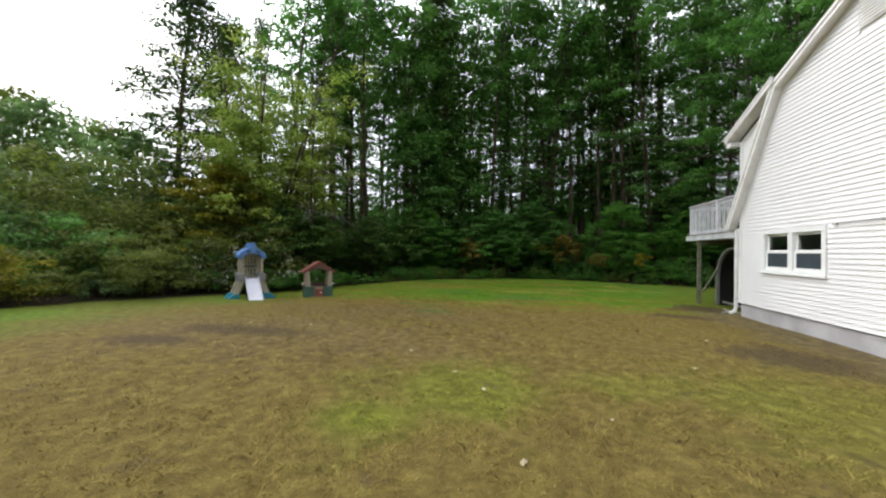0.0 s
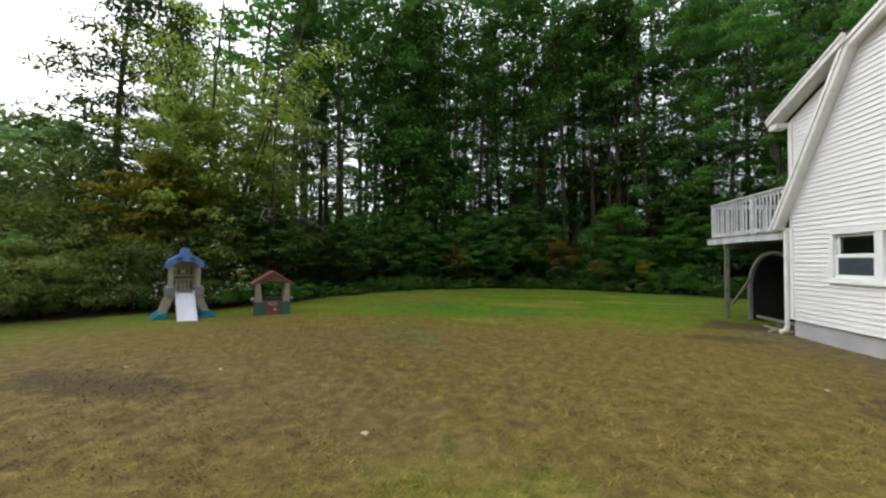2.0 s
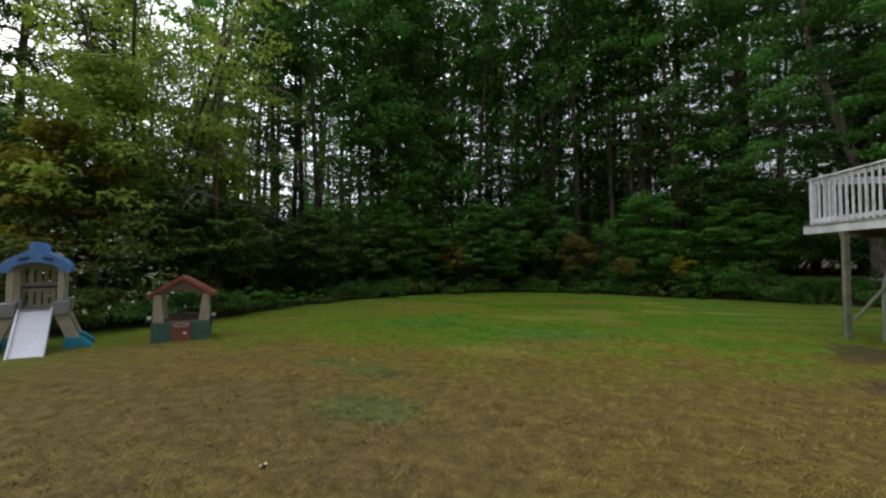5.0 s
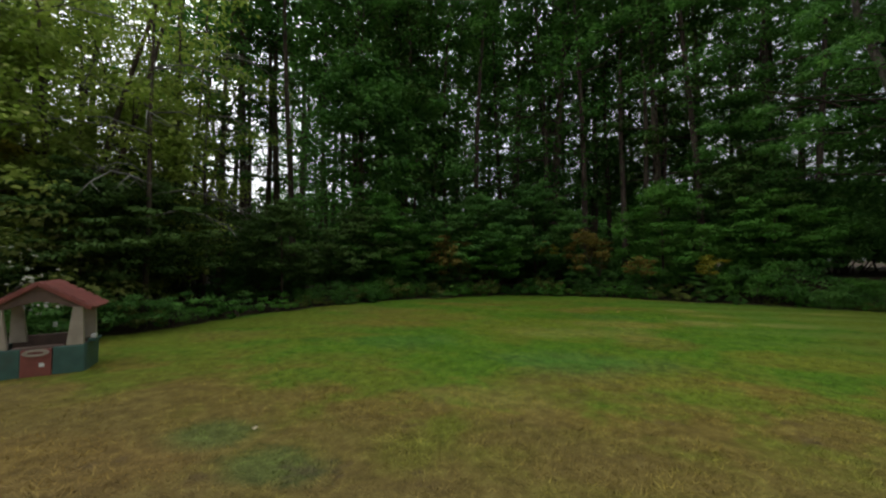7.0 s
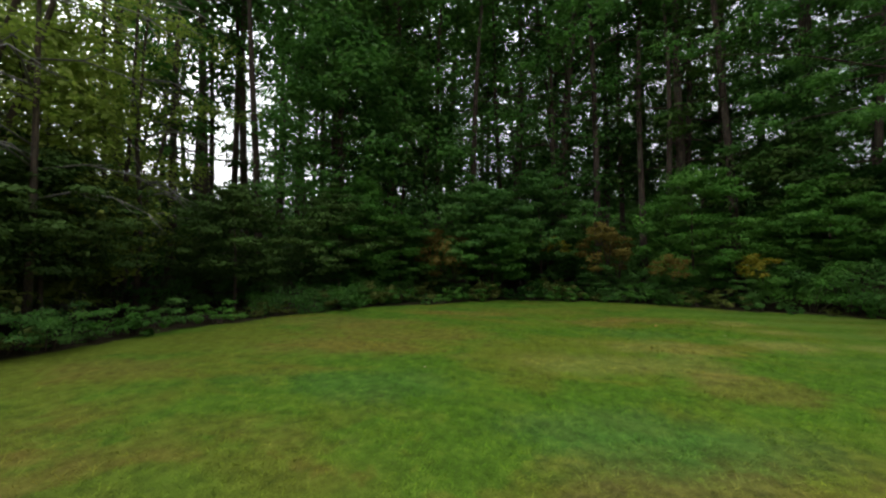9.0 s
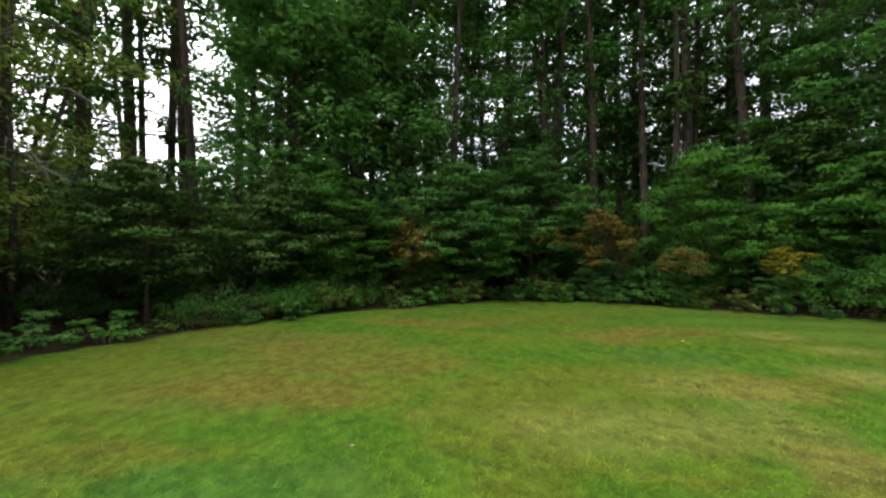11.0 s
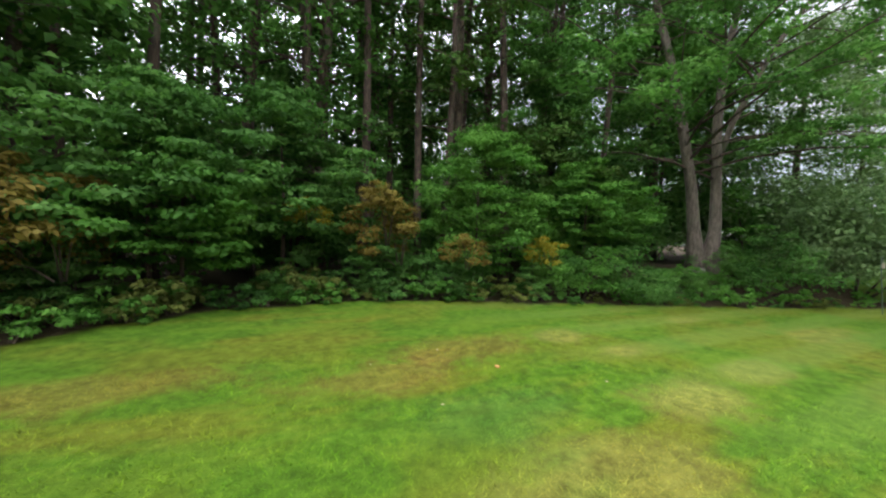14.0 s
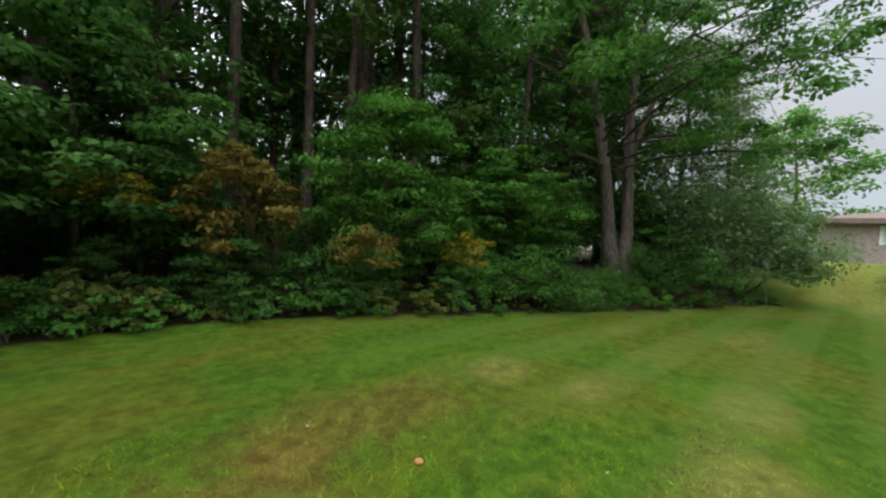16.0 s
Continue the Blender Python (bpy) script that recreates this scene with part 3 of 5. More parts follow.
P_MULTI = make_tree("multi_stemmed_tree", 61, 16.0, 0.28, 0.10, 3.0, 72, 0.9, 84, 0.14, M_BARK, M_LEAF_YELLOW, "many-stemmed tree with yellowing green leaves", stems=8, lean=0.05, rise=0.7, split=True, crown_top=0.68)
P_BUSH = make_shrub("bush", 71, 2.4, 3.0, 34, 130, 0.085, M_LEAF, "dense leafy green bush")
P_BUSH_B = make_shrub("bush", 73, 1.7, 2.2, 28, 130, 0.068, M_LEAF, "low rounded leafy bush")
P_WEED = make_shrub("undergrowth_clump", 79, 0.7, 1.3, 18, 50, 0.07, M_LEAF_BRIGHT, "knee-high clump of leafy weeds", "undergrowth", stems=4)
P_BIG_BUSH = make_shrub("tall_bush", 83, 5.2, 5.4, 60, 125, 0.145, M_LEAF, "tall dense thicket of leafy branches", stems=8)
P_THICKET = make_shrub("thicket", 89, 5.2, 6.0, 46, 50, 0.30, M_LEAF, "tall dark thicket inside the woods", stems=6)
P_CASCADE = make_shrub("tall_bush", 101, 5.6, 5.6, 110, 190, 0.15, M_LEAF_GREY, "tall dense grey-green bush beside the far opening", stems=10, flat=0.5)
P_RUST = make_shrub("orange_shrub", 103, 1.9, 1.9, 16, 90, 0.11, M_LEAF_RUST, "small shrub turned rusty orange", stems=4, flat=0.5)

P_UNDER = make_tree("understory_tree", 109, 9.5, 0.10, 0.10, 2.9, 44, 0.95, 75, 0.19, M_BARK, M_LEAF, "leafy understory tree in the shade of the woods", rise=0.3, flat=0.45)
M_PETAL = leaf_material("cream_blossom", (0.280, 0.264, 0.200), (0.440, 0.424, 0.336), (0.560, 0.544, 0.464), thin=0.2)
P_BLOSSOM = make_shrub("blossoming_shrub", 113, 2.6, 2.4, 16, 16, 0.075, M_PETAL, "straggling shrub with pale cream blossom", stems=5)

P_FERN = make_shrub("tall_weeds", 127, 1.15, 1.3, 30, 55, 0.06, M_LEAF_BRIGHT, "waist-high clump of leafy goldenrod stalks", "undergrowth", flat=1.5, stems=4)

P_DENSE = make_tree("round_tree", 131, 11.5, 0.24, 0.05, 4.0, 52, 1.05, 130, 0.16, M_BARK, M_LEAF, "dense rounded green tree", rise=0.5)

rng = random.Random(5)


def along(t0, t1, step, off0, off1):
    """Points outside the lawn's edge between two fractions of its length, with an outward way."""
    pts = [Vector(p) for p in EDGE]
    lens = [0.0]
    for a, b in zip(pts, pts[1:]):
        lens.append(lens[-1] + (b - a).length)
    total, s = lens[-1], t0 * lens[-1]
    while s < t1 * total:
        i = max(k for k in range(len(pts) - 1) if lens[k] <= s)
        f = (s - lens[i]) / (lens[i + 1] - lens[i])
        d = (pts[i + 1] - pts[i]).normalized()
        o = rng.uniform(off0, off1)
        p = pts[i] + (pts[i + 1] - pts[i]) * f + Vector((-d.y, d.x)) * o
        yield p.x, p.y, s / total
        s += step * rng.uniform(0.75, 1.25)


# Hedge and brambles along the side yard
for x, y, s in along(0.18, 0.44, 1.2, 0.7, 1.4):
    mat = rng.choice([M_LEAF_OLIVE, M_LEAF_OLIVE, M_LEAF_GREY, M_LEAF])
    plant(P_BUSH_B, x, y, rng.uniform(0.75, 1.15), rng.uniform(0, 360), mat, "low olive-green hedge bush beside the lawn", "hedge bushes along the side yard")
for x, y, s in along(0.14, 0.45, 1.9, 2.0, 3.6):
    mat = rng.choice([M_LEAF_OLIVE, M_LEAF, M_LEAF, M_LEAF_OLIVE])
    plant(P_BUSH, x, y, rng.uniform(1.1, 1.7), rng.uniform(0, 360), mat, "tangled olive-green bush behind the hedge", "hedge bushes along the side yard")
for x, y, s in along(0.12, 0.47, 2.8, 5.0, 8.5):
    mat = rng.choice([M_LEAF_OLIVE, M_LEAF_OLIVE, M_LEAF_GREY])
    plant(P_BIG_BUSH, x, y, rng.uniform(1.1, 1.5), rng.uniform(0, 360), mat, "tall overgrown thicket at the side of the yard", "thickets along the side yard")
# Below 0.6 the needle colour paints the wood's shade into most boughs
for x, y, s in along(0.46, 0.72, 2.3, 1.6, 3.0):
    plant(rng.choice([P_OVER, P_OVER_B]) if s > 0.58 else P_OVER, x, y, rng.uniform(0.62, 0.85) * (1 if s > 0.6 else 0.82), rng.uniform(0, 360), rng.choice([M_LEAF, M_LEAF_BRIGHT]) if s > 0.6 else rng.choice([M_NEEDLE_AND_SHADE, M_NEEDLE_AND_SHADE, M_LEAF]), group="boughs over the lawn's edge")
# Bushes up to 0.62 are leafy too, coloured dark to stand for shade
for x, y, s in along(0.44, 0.76, 2.3, 4.2, 6.0):
    plant(P_BIG_BUSH, x, y, rng.uniform(0.5, 0.72), rng.uniform(0, 360), M_LEAF if s > 0.62 else M_NEEDLE_AND_SHADE, "tall shady bush at the wood's edge", "bushes at the wood's edge")
# Half of these leafy bushes get the dark colour as painted shade
for x, y, s in along(0.43, 0.66, 1.9, 2.9, 3.9):
    plant(P_BUSH, x, y, rng.uniform(0.55, 0.85), rng.uniform(0, 360), rng.choice([M_NEEDLE_AND_SHADE, M_LEAF]), "leafy bush at the foot of the woods", "bushes at the wood's edge")
for x, y, k in [(-9.9, 14.3, 0.9), (-9.2, 15.6, 0.75), (-10.9, 13.2, 0.9)]:
    plant(P_BUSH_B, x, y, k, rng.uniform(0, 360), M_LEAF, "leafy bush at the foot of the woods", "bushes at the wood's edge")
for x, y, c, sc in [(-13.6, 6.4, M_LEAF_GOLD, 0.7), (-13.2, 8.8, M_LEAF_OLIVE, 0.9), (-14.0, 10.6, M_LEAF_OLIVE, 1.0), (-13.9, 4.2, M_LEAF_GREY, 0.9)]:
    plant(P_BUSH, x, y, sc * 1.3, rng.uniform(0, 360), c, "overgrown bush turning yellow in the hedge", "hedge bushes along the side yard")
# Weeds and low plants along the back edge
for x, y, s in along(0.46, 0.99, 0.72, 0.1, 0.8):
    mat = rng.choice([M_LEAF_BRIGHT, M_LEAF, M_LEAF_OLIVE, M_LEAF_BRIGHT])
    plant(P_WEED, x, y, rng.uniform(0.45, 1.3), rng.uniform(0, 360), mat, group="undergrowth along the lawn")
for x, y, s in along(0.58, 0.74, 0.55, 0.2, 1.5):
    plant(P_WEED, x, y, rng.uniform(0.7, 1.5), rng.uniform(0, 360), rng.choice([M_LEAF_OLIVE, M_LEAF_BRIGHT, M_LEAF]), group="undergrowth along the lawn")
for x, y, s in along(0.69, 0.95, 1.3, 0.5, 2.4):
    if 0.83 < s < 0.90:
        continue
    plant(rng.choice([P_BUSH, P_BUSH_B, P_BUSH_B]), x, y, rng.choice([0.35, 0.6, 0.9, 1.3]) * rng.uniform(0.8, 1.2) * (0.5 if s < 0.73 else 1.0), rng.uniform(0, 360), rng.choice([M_LEAF, M_LEAF, M_LEAF_BRIGHT]), "leafy bush at the foot of the woods", "bushes at the wood's edge")
for x, y, s in along(0.70, 0.86, 2.4, 2.2, 4.0):
    if 1.6 < x < 4.6:
        continue
    plant(P_SAPLING_B if rng.random() < 0.5 else P_SAPLING, x, y, rng.uniform(0.5, 0.95), rng.uniform(0, 360), rng.choice([M_LEAF, M_LEAF, M_LEAF_BRIGHT]), group="young trees at the wood's edge")
# A thicket inside the woods
for x, y, s in along(0.60, 0.84, 2.3, 4.8, 10.0):
    plant(P_UNDER, x, y, rng.uniform(0.85, 1.35), rng.uniform(0, 360), group="understory trees")
for x, y, s in along(0.46, 0.90, 4.0, 7.0, 11.0):
    plant(P_THICKET, x, y, rng.uniform(0.75, 1.05), rng.uniform(0, 360), group="thickets in the woods")
for k in range(40):
    a, r = -62 + 2.7 * k, 52 if k % 2 else 39
    x, y = -1 + r * math.sin(radians(a)), 2 + r * math.cos(radians(a))
    if float(edge_distance(x, y)) > 5:
        plant(P_THICKET, x, y, (1.0 if k % 2 else 0.72) * rng.uniform(1.7, 2.3), rng.uniform(0, 360), group="thickets in the woods")
for x, y, s in along(0.545, 0.615, 0.6, 0.3, 1.3):
    plant(P_FERN, x, y, rng.uniform(0.7, 1.1), rng.uniform(0, 360), rng.choice([M_LEAF_BRIGHT, M_LEAF]), group="tall weeds at the wood's edge")
# Leafy thickets, darkened with the same shade colour
for x, y, k in [(-19.0, 25.5, 1.3), (-22.5, 28.5, 1.5), (-16.0, 27.0, 1.25), (-19.5, 31.5, 1.6), (-14.5, 23.5, 1.0)]:
    plant(P_THICKET, x, y, k, rng.uniform(0, 360), M_NEEDLE_AND_SHADE, group="thickets in the woods")
# Tall trees
for x, y, s in along(0.62, 0.86, 5.6, 5.0, 8.0):
    plant(rng.choice([P_MAPLE_A, P_MAPLE_B]), x, y, rng.uniform(0.95, 1.15), rng.uniform(0, 360), group="trees of the woods behind the lawn")
for x, y, s in along(0.52, 0.62, 5.5, 3.5, 7.0):
    plant(rng.choice([P_TALL, P_TALL_B, P_TALL]), x, y, rng.uniform(0.85, 1.0), rng.uniform(0, 360), group="trees of the woods behind the lawn")
for x, y in [(-7.0, 28.2), (1.8, 29.5), (-4.5, 33), (4.5, 33), (9.5, 30), (17.5, 27), (22, 26)]:
    plant(rng.choice([P_MAPLE_A, P_MAPLE_B]), x, y, rng.uniform(1.15, 1.25), rng.uniform(0, 360), group="trees of the woods behind the lawn")
for k in range(54):
    a = -46 + 84 * (k + rng.random()) / 54
    r = rng.choice([26, 30, 34, 40, 46]) + rng.uniform(-2, 2)
    x, y = -1 + r * math.sin(radians(a)), 2 + r * math.cos(radians(a))
    if float(edge_distance(x, y)) < 5 or (x < -10 and y < 40 and k % 3) or (9 < x < 17 and y < 31 and k % 2):
        continue
    plant(rng.choice([P_TALL, P_TALL_B, P_TALL, P_PINE_BARE, P_PINE_BARE]), x, y, rng.uniform(1.0, 1.28), rng.uniform(0, 360), group="trees of the woods behind the lawn")
for k in range(44):
    a = -36 + 76 * (k + rng.random()) / 44
    r = rng.choice([25, 27, 29, 33]) + rng.uniform(-1.5, 1.5)
    x, y = -1 + r * math.sin(radians(a)), 2 + r * math.cos(radians(a))
    if float(edge_distance(x, y)) > 3.5:
        plant(P_POLE, x, y, rng.uniform(0.9, 1.15), rng.uniform(0, 360), group="bare poles inside the woods", tilt=rng.uniform(-2.5, 2.5))
# Side trees, lower, with open sky above
for x, y, h in [(-24, 17.6, 0.85), (-29, 16, 1.0), (-31, 11, 1.0), (-27, 7, 0.85), (-33, 22, 1.1), (-26, 1, 0.9), (-28, -6, 1.1), (-25, -14, 1.2), (-22, 12, 0.6), (-34, 17, 1.15), (-36, 8, 1.1)]:
    plant(P_ROUND, x, y, h, rng.uniform(0, 360), rng.choice([M_LEAF_GREY, M_LEAF_OLIVE]), "rounded tree beyond the side yard", "trees beyond the side yard")
plant(P_PINE, -18.4, 15.8, 0.85, 20, label="tall dark white pine behind the hedge")
plant(P_PINE, -18.2, 18.3, 0.78, 140, label="tall dark white pine behind the hedge")
plant(P_MAPLE_A, -15.5, 32.0, 1.25, 80, group="trees of the woods behind the lawn")
plant(P_MAPLE_B, -0.6, 31.5, 1.3, 80, group="trees of the woods behind the lawn")
plant(P_MULTI, -13.7, 16.4, 1.0, 0)
plant(P_UNDER, -13.2, 14.9, 0.85, 50, M_LEAF_YELLOW, "leafy tree turning yellow-green beside the yard")
plant(P_UNDER, -12.6, 17.6, 0.8, 200, M_LEAF_YELLOW, "leafy tree turning yellow-green beside the yard")
plant(P_MULTI, -13.6, 20.2, 0.9, 120)
plant(P_SAPLING, -14.1, 13.9, 1.1, 30, M_LEAF_GOLD, "small tree in golden autumn leaf")
plant(P_SAPLING, -12.6, 17.6, 0.9, 130, M_LEAF_YELLOW, "small tree with yellow-green leaves")
plant(P_SAPLING, -15.2, 17.8, 1.1, 230, M_LEAF_YELLOW, "small tree with yellow-green leaves")
# Big tree and its neighbours by the far opening
def old_maple(x, y):
    """Two heavy stems from one flared foot, long limbs and a wide airy crown."""
    g = np.random.default_rng(19)
    root = thing("old_maple", pose(x, y, float(ground_z(x, y)) - 0.1), "large old maple with two heavy stems from one flared foot", "tree")
    lean = np.array([-0.71, 0.70, 0.0])
    side = np.array([0.70, 0.71, 0.0])

    def at(a, b, c):
        return tuple(lean * a + side * b + np.array([0, 0, c]))
    stems = [([at(-0.05, 0, -0.3), at(0.05, 0, 0.5), at(0.16, 0, 1.4), at(0.35, 0, 3.0), at(0.75, 0, 5.0), at(1.25, 0.1, 7.4), at(1.9, 0.3, 10.0), at(2.2, 0.6, 13.0), at(2.0, 0.8, 16.0)],
              [0.50, 0.29, 0.21, 0.18, 0.165, 0.14, 0.11, 0.07, 0.02]),
             ([at(-0.30, 0, -0.3), at(-0.40, 0.05, 0.5), at(-0.52, 0.1, 1.4), at(-0.50, 0.2, 3.0), at(-0.42, 0.3, 5.0), at(-0.55, 0.4, 7.4), at(-1.0, 0.5, 10.0), at(-1.6, 0.6, 13.0), at(-2.0, 0.5, 16.5)],
              [0.52, 0.29, 0.20, 0.17, 0.155, 0.13, 0.10, 0.07, 0.02]),
             ([at(-0.45, 0.3, 3.6), at(-0.9, 0.35, 5.2), at(-1.8, 0.3, 7.4), at(-3.0, 0.0, 9.6), at(-4.2, -0.3, 11.6)], [0.11, 0.10, 0.08, 0.05, 0.02])]
    for pts, rr in stems:
        part("stem", tube(bmesh.new(), pts, rr, 10), M_BARK_PALE, root, smooth=True)
    centers, radii = [], []
    for k in range(92):
        pts = [np.array(p) for p in stems[(0, 1, 0, 1, 2)[k % 5]][0]]
        f = 0.38 + 0.60 * (k + g.random()) / 92
        i = min(len(pts) - 2, int(f * (len(pts) - 1)))
        p0 = pts[i] + (pts[i + 1] - pts[i]) * (f * (len(pts) - 1) - i)
        a = k * 2.4 + g.uniform(-0.4, 0.4)
        d = np.array([math.cos(a), math.sin(a), 0])
        ln = (4.2 + 4.4 * math.sin(math.pi * min(1, 0.15 + 0.85 * (f - 0.3) / 0.7))) * g.uniform(0.65, 1.1)
        up = g.uniform(0.05, 0.5) + 0.35 * f
        way = [p0 + d * ln * q + np.array([0, 0, ln * (up * q - 0.38 * q * q)]) for q in (0, 0.25, 0.5, 0.75, 1.0)]
        r0 = 0.062 * (1.2 - f)
        part("limb", tube(bmesh.new(), way, [r0, r0 * 0.8, r0 * 0.55, r0 * 0.3, 0.008], 6), M_BARK_DARK, root, smooth=True)
        for c in range(6):
            q = 0.30 + 0.72 * (c + 0.6 * g.random()) / 6
            spot = p0 + d * ln * q + np.array([0, 0, ln * (up * q - 0.38 * q * q)])
            across = np.array([-d[1], d[0], 0]) * g.uniform(-0.28, 0.28) * ln * (0.4 + q)
            centers.append(spot + across + g.normal(size=3) * 0.15)
            radii.append(g.uniform(0.45, 0.85))
    p, nrm = clump_points(g, np.array(centers), np.array(radii), 150, 0.30)
    part_of = new("crown", leaf_mesh("crown", p, nrm, 0.125, 0.08, g, M_LEAF))
    part_of.parent = root
    return root


old_maple(13.45, 22.5)
for k in range(26):
    x, y = rng.uniform(8.6, 14.6), rng.uniform(21.2, 22.4)
    if float(edge_distance(x, y)) > 0.15:
        plant(rng.choice([P_WEED, P_FERN, P_BUSH_B]), x, y, rng.uniform(0.4, 0.7), rng.uniform(0, 360), rng.choice([M_LEAF, M_LEAF_BRIGHT]), group="undergrowth along the lawn")
for x, y, k in [(11.0, 25.0, 0.8), (15.2, 25.4, 0.8), (13.2, 26.6, 0.9)]:
    plant(P_BIG_BUSH, x, y, k, rng.uniform(0, 360), M_LEAF, "tall shady bush at the wood's edge", "bushes at the wood's edge")
plant(P_CASCADE, 19.2, 19.9, 1.0, 60)
plant(P_BIG_BUSH, 17.4, 21.9, 1.05, 20, M_LEAF_GREY, "tall dense grey-green bush beside the far opening")
plant(P_OVER_B, 9.3, 23.9, 0.8, 70)
plant(P_OVER, 10.0, 26.5, 0.9, 10)
plant(P_SAPLING_B, 15.6, 21.9, 0.75, 200, group="young trees at the wood's edge")
plant(P_THICKET, 18.5, 23.5, 0.9, 0)
for x, y in [(16.0, 25.5), (18.6, 24.9)]:
    plant(P_UNDER, x, y, 1.15, rng.uniform(0, 360), group="understory trees")
plant(P_DENSE, 21.4, 22.4, 1.0, 40, M_LEAF_GREY, "dense rounded green tree beside the far opening")
plant(P_PINE, 24.0, 20.9, 0.55, 70, label="blue-green conifer beside the far opening")
plant(P_BUSH, 14.4, 20.9, 1.1, 60, M_LEAF, "drooping green bush beside the far opening")
plant(P_BUSH, 16.6, 20.4, 1.1, 160, M_LEAF_GREY, "grey-green bush beside the far opening")
plant(P_BUSH, 7.9, 22.9, 0.85, 160, M_LEAF_BRIGHT, "bright green rounded bush at the wood's edge")
plant(P_SPRAY, 5.7, 25.0, 0.78, 200)
plant(P_OVER_B, -1.6, 24.9, 0.75, 60)
plant(P_SPRAY, -6.4, 23.0, 0.7, 10)
for x, y, k, mt, up in [(2.55, 24.3, 0.95, M_LEAF_RUST, -1.45), (2.9, 24.3, 0.9, M_LEAF_RUST, -0.95), (2.2, 24.5, 0.6, M_LEAF_RUST, -2.1), (-3.45, 23.9, 1.1, M_LEAF_RUST, -1.15), (-3.0, 23.7, 0.8, M_LEAF_RUST, -0.75), (4.35, 23.45, 0.62, M_LEAF_RUST, -0.9), (6.6, 22.9, 0.6, M_LEAF_GOLD, -0.95), (0.8, 25.2, 0.55, M_LEAF_GOLD, -1.7)]:
    plant(P_SAPLING_B, x, y + 0.5, 0.42 if k > 0.9 else 0.3, 0, M_LEAF, "small bushy woodland sapling in full leaf")
    plant(P_RUST, x, y, k, rng.uniform(0, 360), mt, "small shrub turned rusty orange" if mt is M_LEAF_RUST else "small shrub turned pale gold", "orange shrubs at the wood's edge", sink=up)
for x, y in [(22.5, 14.5), (23.4, 12.2)]:
    plant(P_BUSH, x, y, 0.8, rng.uniform(0, 360), M_LEAF_GREY, "grey-green bush in the neighbouring garden", "garden bushes")
plant(P_BLOSSOM, -12.2, 11.9, 1.0, 0)
plant(P_BLOSSOM, -10.95, 12.75, 1.2, 90)
plant(P_BLOSSOM, -11.8, 12.6, 1.25, 40)


def dead_tree(x, y, turn):
    root = thing("dead_tree", pose(x, y, float(ground_z(x, y)), 0, 0, turn), "leafless grey tree with drooping pale limbs", "tree")
    g = np.random.default_rng(7)
    part("trunk", tube(bmesh.new(), [(0, 0, -0.2), (0.1, 0, 2.5), (-0.05, 0.1, 5), (0.1, 0, 8), (0.3, -0.1, 10.5)], [0.08, 0.065, 0.05, 0.03, 0.01], 7), M_BARK, root, smooth=True)
    for k in range(16):
        z0, a, ln = g.uniform(2.5, 9.5), g.uniform(-2.6, 1.0), g.uniform(1.4, 3.2)
        d = np.array([math.cos(a), math.sin(a), 0])
        bm = bmesh.new()
        pts = [np.array([0, 0, z0]) + d * ln * q + np.array([0, 0, ln * (0.55 * q - 0.75 * q * q)]) for q in (0, 0.3, 0.6, 0.85, 1.0)]
        tube(bm, pts, [0.026, 0.021, 0.015, 0.009, 0.003], 5)
        for q in (1, 2, 3):
            e = np.array([-d[1], d[0], 0]) * g.uniform(-0.8, 0.8) + d * 0.4 + np.array([0, 0, g.uniform(-0.5, 0.5)])
            tube(bm, [pts[q], pts[q] + e * 0.5, pts[q] + e], [0.014, 0.009, 0.003], 4)
        part("limb", bm, M_DEAD, root, smooth=True)
    return root


dead_tree(-10.6, 16.2, 0)
dead_tree(-11.8, 19.4, 40)
# Mostly unseen trees, behind the walk and beyond, added to close off reflections
for x, y in [(-10, -24), (-2, -27), (7, -25), (16, -24), (26, -18), (50, 19), (24, 34)]:
    plant(P_ROUND, x, y, rng.uniform(1.2, 1.6), rng.uniform(0, 360), M_LEAF, group="trees beyond the yard")

# ---- house ----
M_SIDING = plain("white_vinyl_siding", (0.80, 0.785, 0.79), 0.45, vary=0.03, scale=0.8, fine=120, relief=0.1, dirt=(0.68, 0.66, 0.63))
M_TRIM = plain("white_painted_trim", (0.79, 0.78, 0.76), 0.5, vary=0.05, dirt=(0.56, 0.54, 0.49))
M_VINYL = plain("white_window_vinyl", (0.82, 0.82, 0.81), 0.35, vary=0.03, relief=0.1)
M_CONCRETE = plain("poured_concrete", (0.42, 0.41, 0.42), 0.9, vary=0.12, scale=1.5, fine=70, relief=0.6, dirt=(0.26, 0.22, 0.18))
M_SHINGLE = plain("grey_roof_shingle", (0.12, 0.12, 0.125), 0.9, vary=0.25, fine=90, relief=0.8)
M_DECKPAINT = plain("weathered_white_deck_paint", (0.62, 0.62, 0.64), 0.7, vary=0.12, scale=3, relief=0.4, dirt=(0.30, 0.28, 0.24))
M_DECKWOOD = plain("grey_weathered_timber", (0.27, 0.25, 0.21), 0.85, vary=0.2, scale=3, relief=0.6, dirt=(0.13, 0.12, 0.09))
M_LUMBER = plain("greenish_treated_timber", (0.176, 0.168, 0.120), 0.85, vary=0.2, scale=4, relief=0.6, dirt=(0.096, 0.096, 0.064))
M_TARP = plain("black_tarpaulin", (0.012, 0.013, 0.012), 0.7, vary=0.3)
M_HOOP = plain("grey_plastic_hoop", (0.224, 0.224, 0.208), 0.6, vary=0.15, dirt=(0.128, 0.120, 0.096))
M_SCREEN = plain("insect_screen", (0.035, 0.05, 0.062), 0.6, vary=0.1, fine=200)
